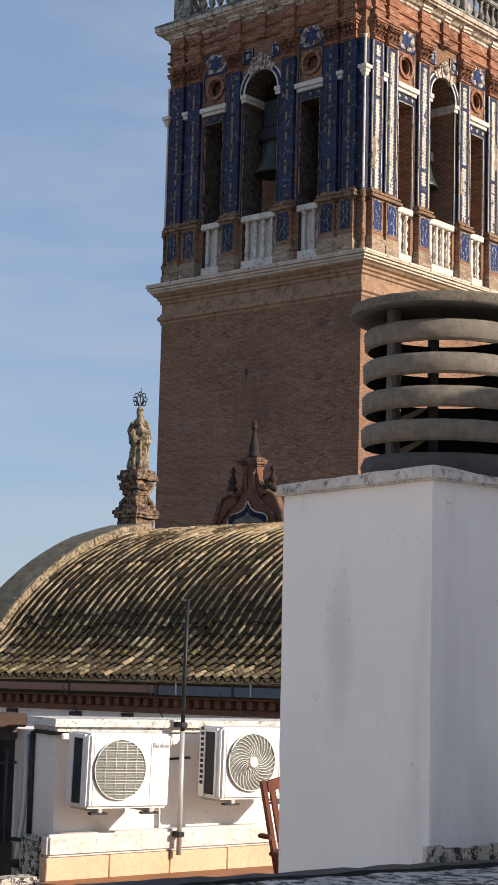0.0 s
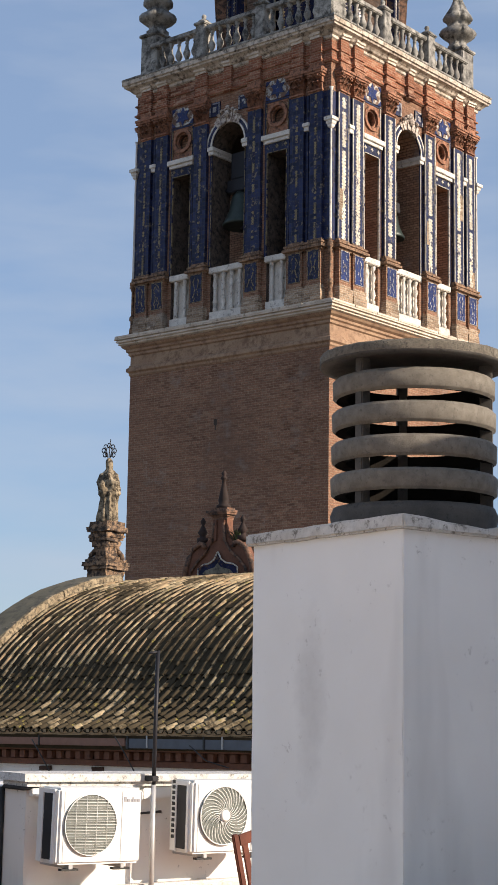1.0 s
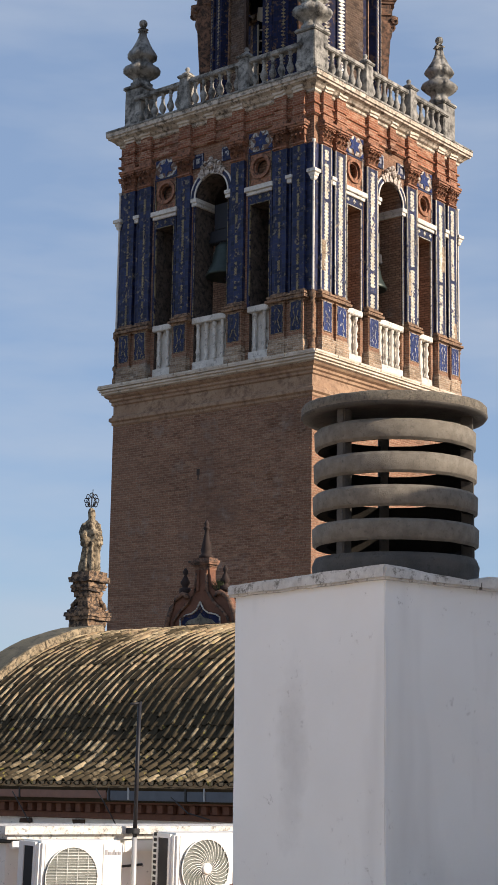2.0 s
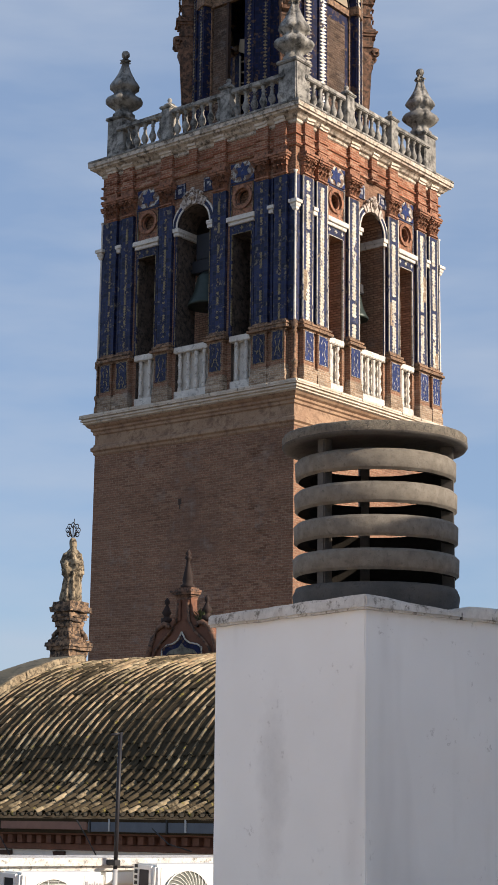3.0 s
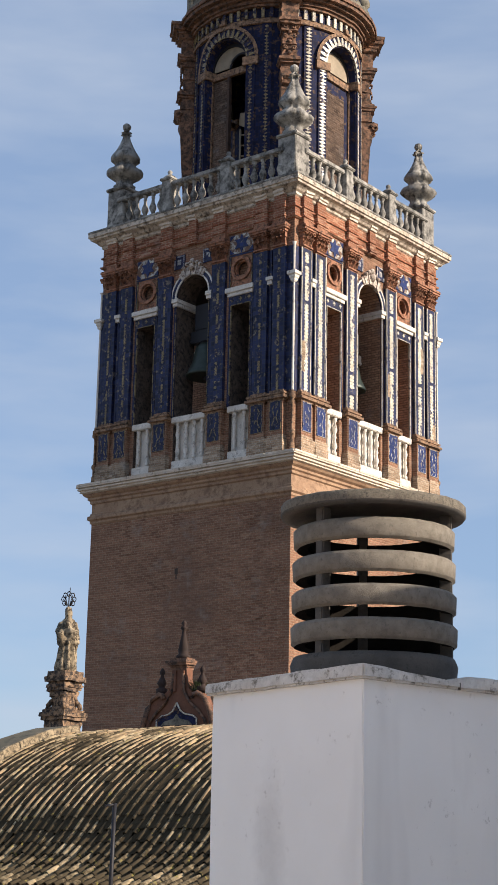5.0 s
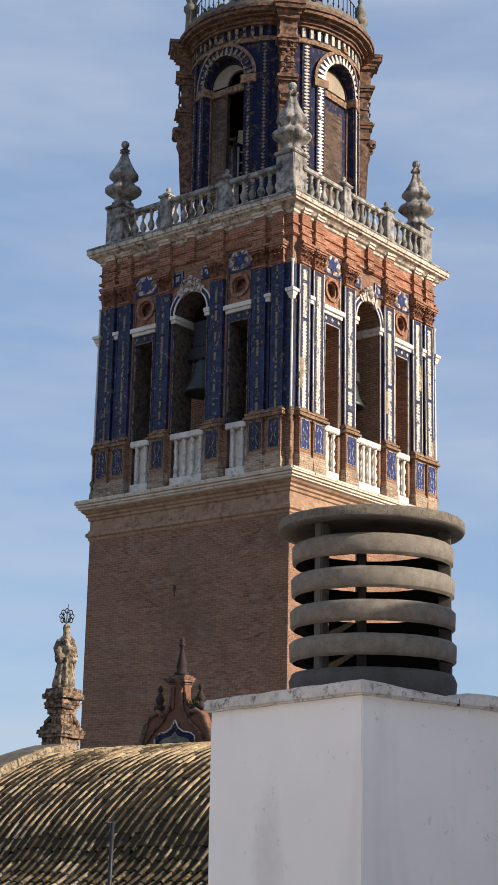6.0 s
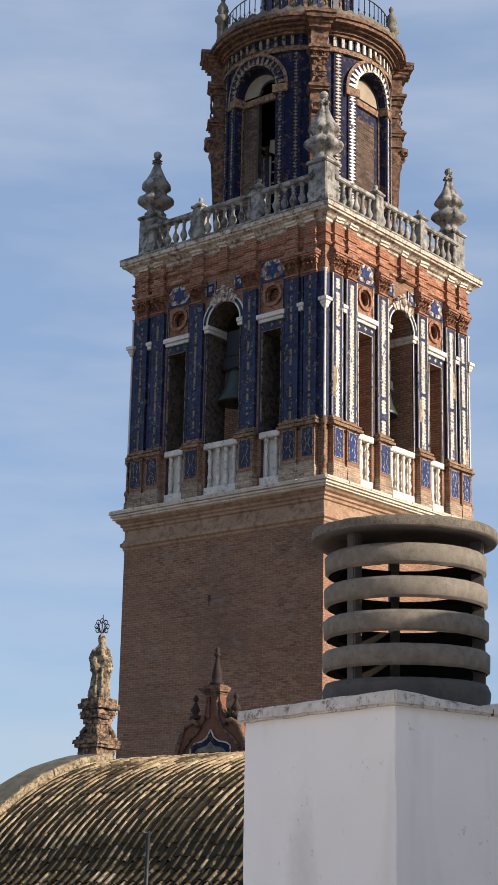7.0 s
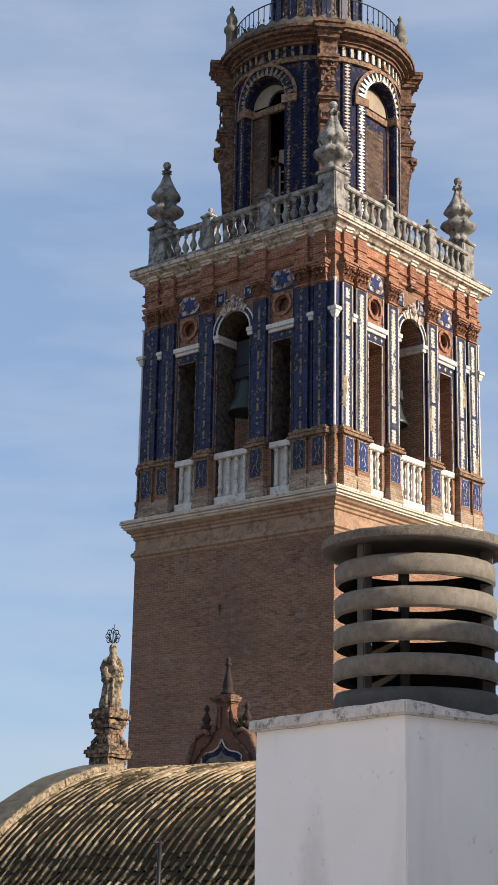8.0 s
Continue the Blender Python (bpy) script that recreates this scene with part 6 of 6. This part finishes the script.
def air_conditioner(m, w, h, d, swirl):
    """A wall-hung outdoor unit: case, side coil, fan grille, feet and brackets."""
    ac = thing("air_conditioner", "white wall-mounted air conditioner with a round fan grille", "air conditioner", m, "outdoor air conditioners")
    case = part("case", B((0.0, w, 0.0, d, 0.0, h), bevel=0.018), AC_WHITE, ac)
    part("side_coil", B((-0.006, 0.02, 0.07, d - 0.06, 0.03, h - 0.03)), AC_DARK, case, "dark side coil")
    part("side_rim", B((-0.014, 0.01, 0.05, 0.075, 0.01, h - 0.01), (-0.014, 0.01, d - 0.07, d - 0.0, 0.01, h - 0.01), (-0.014, 0.01, 0.075, d - 0.07, h - 0.04, h - 0.01)), AC_WHITE, case)
    if swirl:
        for i in range(11):
            part("side_vent", B((-0.018, -0.008, d - 0.055, d - 0.02, 0.10 + i * 0.04, 0.125 + i * 0.04)), AC_DARK, case)
    cx, cz, r = (0.37 * w if not swirl else 0.37 * w), h * 0.5 + 0.01, h * 0.40
    # no cavity: a flat grey disc carries the shade behind the grille
    part("fan_hole", turned([(r, 0.0), (r, 0.012)], 40), AC_MID, case, "grey disc for the shaded fan opening", m=pose(cx, -0.002, cz, 90))
    grille = part("fan_grille", tubes([[(cx + r * math.cos(2 * math.pi * i / 40), -0.02, cz + r * math.sin(2 * math.pi * i / 40)) for i in range(41)]], 0.0035 if not swirl else 0.005, 6), AC_WHITE, case)
    bars = []
    if swirl:
        for i in range(30):
            a = 2 * math.pi * i / 30
            bars.append([(cx + rr * r * math.cos(a + 1.1 * rr), -0.022 - 0.012 * (1 - rr), cz + rr * r * math.sin(a + 1.1 * rr)) for rr in (0.2, 0.4, 0.6, 0.8, 1.0)])
        part("hub", turned([(0.2 * r, 0.0), (0.2 * r, 0.03), (0.15 * r, 0.04)], 20), AC_WHITE, grille, m=pose(cx, -0.01, cz, 90))
    else:
        k = 22
        for i in range(1, k):
            z = -r + 2 * r * i / k
            q = math.sqrt(r * r - z * z)
            bars.append([(cx - q, -0.022, cz + z), (cx + q, -0.022, cz + z)])
        for i in (-0.6, -0.2, 0.2, 0.6):
            q = r * math.sqrt(1 - i * i)
            bars.append([(cx + i * r, -0.026, cz - q), (cx + i * r, -0.026, cz + q)])
    part("grille", tubes(bars, 0.0024 if swirl else 0.0015, 5), AC_WHITE, grille)
    for sx in (cx + r + 0.05, 0.04):
        part("front_seam", B((sx, sx + 0.005, -0.003, 0.004, 0.02, h - 0.02)), PIPE_GREY, case)
    for x in (0.16 * w, 0.78 * w):
        br = part("bracket", B((x, x + 0.035, 0.02, d + 0.155, -0.032, -0.002), bevel=0.004), PIPE_GREY, ac, "grey wall bracket")
        part("foot", B((x - 0.05, x + 0.085, 0.03, 0.08, -0.045, -0.03)), BLACK_CABLE, br)
    return ac


AC_Y = -0.44
one = air_conditioner(tpose(0.02, AC_Y, 8.845) @ pose(0, 0, 0, 0, 1.2, 0), 0.68, 0.525, 0.28, False)
two = air_conditioner(tpose(1.15, AC_Y, 8.87) @ pose(0, 0, 0, 0, 0.8, 0), 0.72, 0.53, 0.28, True)
# printed maker's word on the first unit, drawn as plain bars
mark = bmesh.new()
for i, (x, w) in enumerate(((0.0, 0.018), (0.024, 0.018), (0.048, 0.006), (0.060, 0.008), (0.074, 0.014), (0.094, 0.018))):
    box(mark, 0.525 + 1.2 * x, 0.525 + 1.2 * x + w * 1.2, -0.004, 0.001, 0.428, 0.464 if i in (0, 3) else 0.450)
part("printed_mark", mark, LETTER, one, "small grey printed mark")
one["label"] = "white air conditioner with a barred round grille, hung on the wall"
two["label"] = "white air conditioner with a swirling round grille, hung on the wall"

# conduit box strip above the units
cond = part("pipe_trunking", B((0.02, 0.92, -0.06, -0.002, 9.29, 9.345), (0.96, 1.30, -0.06, -0.002, 9.25, 9.33), (0.86, 0.95, -0.07, -0.002, 9.24, 9.31), bevel=0.006), AC_WHITE, None, m=terrace)
tagged(cond, "white plastic pipe trunking under the coping", "trunking")
cab = part("wall_cable", tubes([[(0.82, -0.02, 9.15), (0.95, -0.05, 9.145), (1.15, -0.01, 9.15)]], 0.01, 6), BLACK_CABLE, None, m=terrace)
tagged(cab, "short black cable on the terrace wall", "cable")


def mast():
    p = thing("antenna_mast", "thin dark steel mast clamped to the terrace wall", "mast", tpose(0.975, -0.17, 0))
    part("pole", tubes([[(0, 0, 9.3), (0.012, 0, 10.35)]], 0.016, 8), IRON, p)
    part("lower_pole", tubes([[(0, 0, 8.45), (0, 0, 9.36)]], 0.020, 10), PIPE_GREY, p, "galvanised lower tube")
    for b in ((-0.028, 0.028, -0.03, 0.17, 9.385, 9.425), (-0.03, 0.03, -0.03, 0.17, 8.58, 8.62)):
        part("clamp", B(b, bevel=0.005), IRON, p)
    part("tip", tubes([[(-0.07, 0, 10.33), (0.03, 0, 10.345)]], 0.010, 6), IRON, p)


mast()


def folding_chair():
    """The leaning back of a slatted garden chair."""
    p = thing("garden_chair", "red-brown slatted wooden garden chair on the terrace", "chair", tpose(0.60, -2.0, 8.315, 0) @ pose(0, 0, 0, 0, -13, 0))
    for x in (0.0, 0.44):
        part("back_post", B((x, x + 0.04, 0.0, 0.03, 0.0, 0.86), bevel=0.006), WOOD, p)
    part("top_rail", B((0.04, 0.44, 0.0, 0.028, 0.78, 0.85), bevel=0.006), WOOD, p)
    for i in range(5):
        part("slat", B((0.06 + i * 0.076, 0.105 + i * 0.076, 0.006, 0.022, 0.36, 0.782), bevel=0.004), WOOD, p)
    part("seat", B((-0.02, 0.50, -0.40, 0.02, 0.38, 0.41), bevel=0.006), WOOD, p)
    for x in (-0.045, 0.48):
        part("arm", B((x, x + 0.04, -0.05, 0.08, 0.50, 0.525), bevel=0.006), WOOD, p)


folding_chair()
CABLES = (((6.83, -17.79, 9.2), (7.1, -17.78, 8.89), (7.43, -17.77, 8.5)), ((8.83, -17.72, 9.30), (9.07, -17.72, 9.03), (9.4, -17.70, 8.6)), ((10.5, -17.66, 9.2), (10.86, -17.66, 8.97), (11.3, -17.60, 8.87)))
for pts in CABLES:
    ob = part("eaves_cable", tubes([pts], 0.011, 5), BLACK_CABLE, nave, m=nave_frame.inverted())
# ---------------------------------------------------------------- the chimney close by
CX, CY = 25.87, -33.81                    # its near upright edge
CT = 10.561


def footprint(out):
    """Corners of the chimney's plan, moved outward by out."""
    a, b = radians(-16.0), radians(81.0)
    u, v = Vector((math.cos(a), math.sin(a))), Vector((math.cos(b), math.sin(b)))
    c = Vector((CX, CY))
    L, M = 0.83, 1.25
    return [c + u * out - v * out, c + u * out + v * (M + out), c - u * (L + out) + v * (M + out), c - u * (L + out) - v * out]


def plan_prism(pts, z0, z1, taper=1.0, edge=0.007):
    bm = bmesh.new()
    mid = sum(pts, Vector((0, 0))) / len(pts)
    a = [bm.verts.new((mid.x + (p.x - mid.x) * taper, mid.y + (p.y - mid.y) * taper, z0)) for p in pts]
    b = [bm.verts.new((p.x, p.y, z1)) for p in pts]
    bm.faces.new(a[::-1])
    bm.faces.new(b)
    for i in range(len(pts)):
        j = (i + 1) % len(pts)
        bm.faces.new((a[i], a[j], b[j], b[i]))
    bmesh.ops.bevel(bm, geom=bm.edges[:], offset=edge, segments=2, affect="EDGES")
    return bm


chim = thing("chimney", "whitewashed masonry chimney with a stacked concrete ring cowl", "chimney", pose(0, 0, 0))
bm = plan_prism(footprint(-0.022), 8.9, CT - 0.038, 0.985, 0.003)
bmesh.ops.subdivide_edges(bm, edges=[e for e in bm.edges if e.calc_length() > 0.3], cuts=18, use_grid_fill=True)
bm.normal_update()
for f in bm.faces:
    f.smooth = True
for e in bm.edges:
    e.smooth = e.calc_face_angle(0.0) < radians(15)
part("chimney_body", rough_up(rough_up(bm, 0.004, 4.0), 0.0015, 20.0), CHIMNEY_PLASTER, chim)
bm = plan_prism(footprint(0.0), CT - 0.042, CT)
bmesh.ops.subdivide_edges(bm, edges=[e for e in bm.edges if e.calc_length() > 0.3], cuts=12, use_grid_fill=True)
b81 = Vector((math.cos(radians(81.0)), math.sin(radians(81.0))))
for v in bm.verts:                        # the top is worn down towards the joint in the slab
    if v.co.z > CT - 0.02:
        run = (v.co.xy - Vector((CX, CY))).dot(b81)
        v.co.z += 0.003 - 0.022 * max(0.0, min(1.0, run / 0.42)) * (run < 0.44)
part("coping", rough_up(bm, 0.004, 14.0), COPING, chim, "worn whitewashed slab")
part("coping_joint", B((-0.02, 0.0015, -0.002, 0.002, -0.043, -0.022)), SPACER, chim, m=pose(CX, CY, CT, 0, 0, -9) @ pose(0.0, 0.435, 0))
# mouldy mortar fillet along the foot of the shaded side
bm = bmesh.new()
fil = footprint(0.012)
p0, p1 = fil[0], fil[1]
for i in range(14):
    a, b = p0.lerp(p1, i * 0.055 - 0.01), p0.lerp(p1, (i + 1) * 0.055 - 0.01)
    h = 0.040 * (1 - i / 15) + 0.006 * math.sin(5.3 * i)
    n = Vector((0.99, -0.156)) * 0.006
    vs = [bm.verts.new((p.x + d.x, p.y + d.y, z)) for z in (9.30, 9.425 + h) for p, d in ((a, n), (b, n), (b, n * -1.6), (a, n * -1.6))]
    for f in ((0, 1, 5, 4), (1, 2, 6, 5), (2, 3, 7, 6), (3, 0, 4, 7), (4, 5, 6, 7)):
        bm.faces.new([vs[j] for j in f])
bmesh.ops.remove_doubles(bm, verts=bm.verts, dist=0.001)
part("foot_patch", rough_up(bm, 0.008, 22.0), DIRTY_WHITE, chim, "mouldy flaking mortar fillet")

VX, VY = 25.605, -33.364
RZ = CT - 0.011


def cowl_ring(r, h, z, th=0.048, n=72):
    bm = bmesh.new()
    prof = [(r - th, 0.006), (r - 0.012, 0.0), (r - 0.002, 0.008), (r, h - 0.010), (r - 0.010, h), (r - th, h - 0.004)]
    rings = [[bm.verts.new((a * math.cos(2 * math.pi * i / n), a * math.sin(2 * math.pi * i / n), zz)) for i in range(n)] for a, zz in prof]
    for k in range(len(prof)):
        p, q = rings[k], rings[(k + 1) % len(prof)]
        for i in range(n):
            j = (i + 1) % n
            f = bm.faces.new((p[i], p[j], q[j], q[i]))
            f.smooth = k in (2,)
            # inner, top and under faces near black: soot plus the gaps' shade
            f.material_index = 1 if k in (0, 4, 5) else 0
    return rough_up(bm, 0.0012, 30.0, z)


cowl = part("cowl_base", turned([(0.262, -0.03), (0.265, 0.0), (0.272, 0.055), (0.262, 0.08), (0.2, 0.085)], 64), FOOT_CONCRETE, chim, "stacked grey concrete ring cowl", m=pose(VX, VY, RZ))
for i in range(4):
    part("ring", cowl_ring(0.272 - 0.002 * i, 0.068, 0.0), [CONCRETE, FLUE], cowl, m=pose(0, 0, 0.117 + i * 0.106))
bm = turned([(0.0, 0.004), (0.262, 0.004), (0.272, -0.004), (0.302, -0.002), (0.307, 0.006), (0.306, 0.032), (0.302, 0.038), (0.0, 0.042)], 72)
bm.normal_update()
# underside takes the darker grey, its shade put into the colour
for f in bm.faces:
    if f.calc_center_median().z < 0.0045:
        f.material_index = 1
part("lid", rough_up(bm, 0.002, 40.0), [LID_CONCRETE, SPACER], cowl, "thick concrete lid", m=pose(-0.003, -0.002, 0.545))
for t in (-99.0, 26.0, 134.0):
    c, s = math.cos(radians(t)), math.sin(radians(t))
    part("spacer", B((-0.017, 0.017, -0.02, 0.02, 0.04, 0.55), bevel=0.004), SPACER, cowl, m=pose(0.236 * c, 0.236 * s, 0, 0, 0, t + 90))

# low wall in front, at the terrace where the camera stands
low = pose(25.99, -34.26, 0, 0, 0, 73)
bm = B((-1.7, 1.6, -0.34, 0.0, 7.0, 9.45), bevel=0.015)
bmesh.ops.subdivide_edges(bm, edges=[e for e in bm.edges if e.calc_length() > 1.0], cuts=40, use_grid_fill=True)
lw = part("wall_parapet", rough_up(bm, 0.005, 14.0), DIRTY_WHITE, None, m=low)
tagged(lw, "blackened whitewashed parapet wall", "wall", kind="structure")
# thin black strip along the parapet's far edge
bm = B((-1.7, 1.6, -0.07, 0.012, 9.43, 9.458), bevel=0.008)
bmesh.ops.subdivide_edges(bm, edges=[e for e in bm.edges if e.calc_length() > 1.0], cuts=60, use_grid_fill=True)
mould = part("wall_edge", rough_up(bm, 0.006, 18.0), BLACK_CABLE, None, m=low)
tagged(mould, "black edge strip of the parapet", "edge", kind="structure")

# unseen taller wall, added beside the terrace to keep the sun off the chimney
hw = part("wall_sun_block", B((28.2, 28.6, -35.2, -30.6, 0.0, 11.93)), PLASTER, None)
tagged(hw, "unseen plain wall added to shade the chimney", "wall", kind="structure")

# terrace where the camera stands: unseen floor and wall, added to bounce sun onto the chimney
ft = part("floor_bounce", B((20.5, 31.0, -41.0, -35.4, 8.0, 8.42)), PEACH, None)
tagged(ft, "unseen pale terrace floor added to bounce sun onto the chimney", "floor", kind="structure")
wb = part("wall_bounce", B((19.0, 31.0, -41.4, -41.0, 0.0, 12.2)), PLASTER, None)
tagged(wb, "unseen white wall added to bounce sun onto the chimney", "wall", kind="structure")
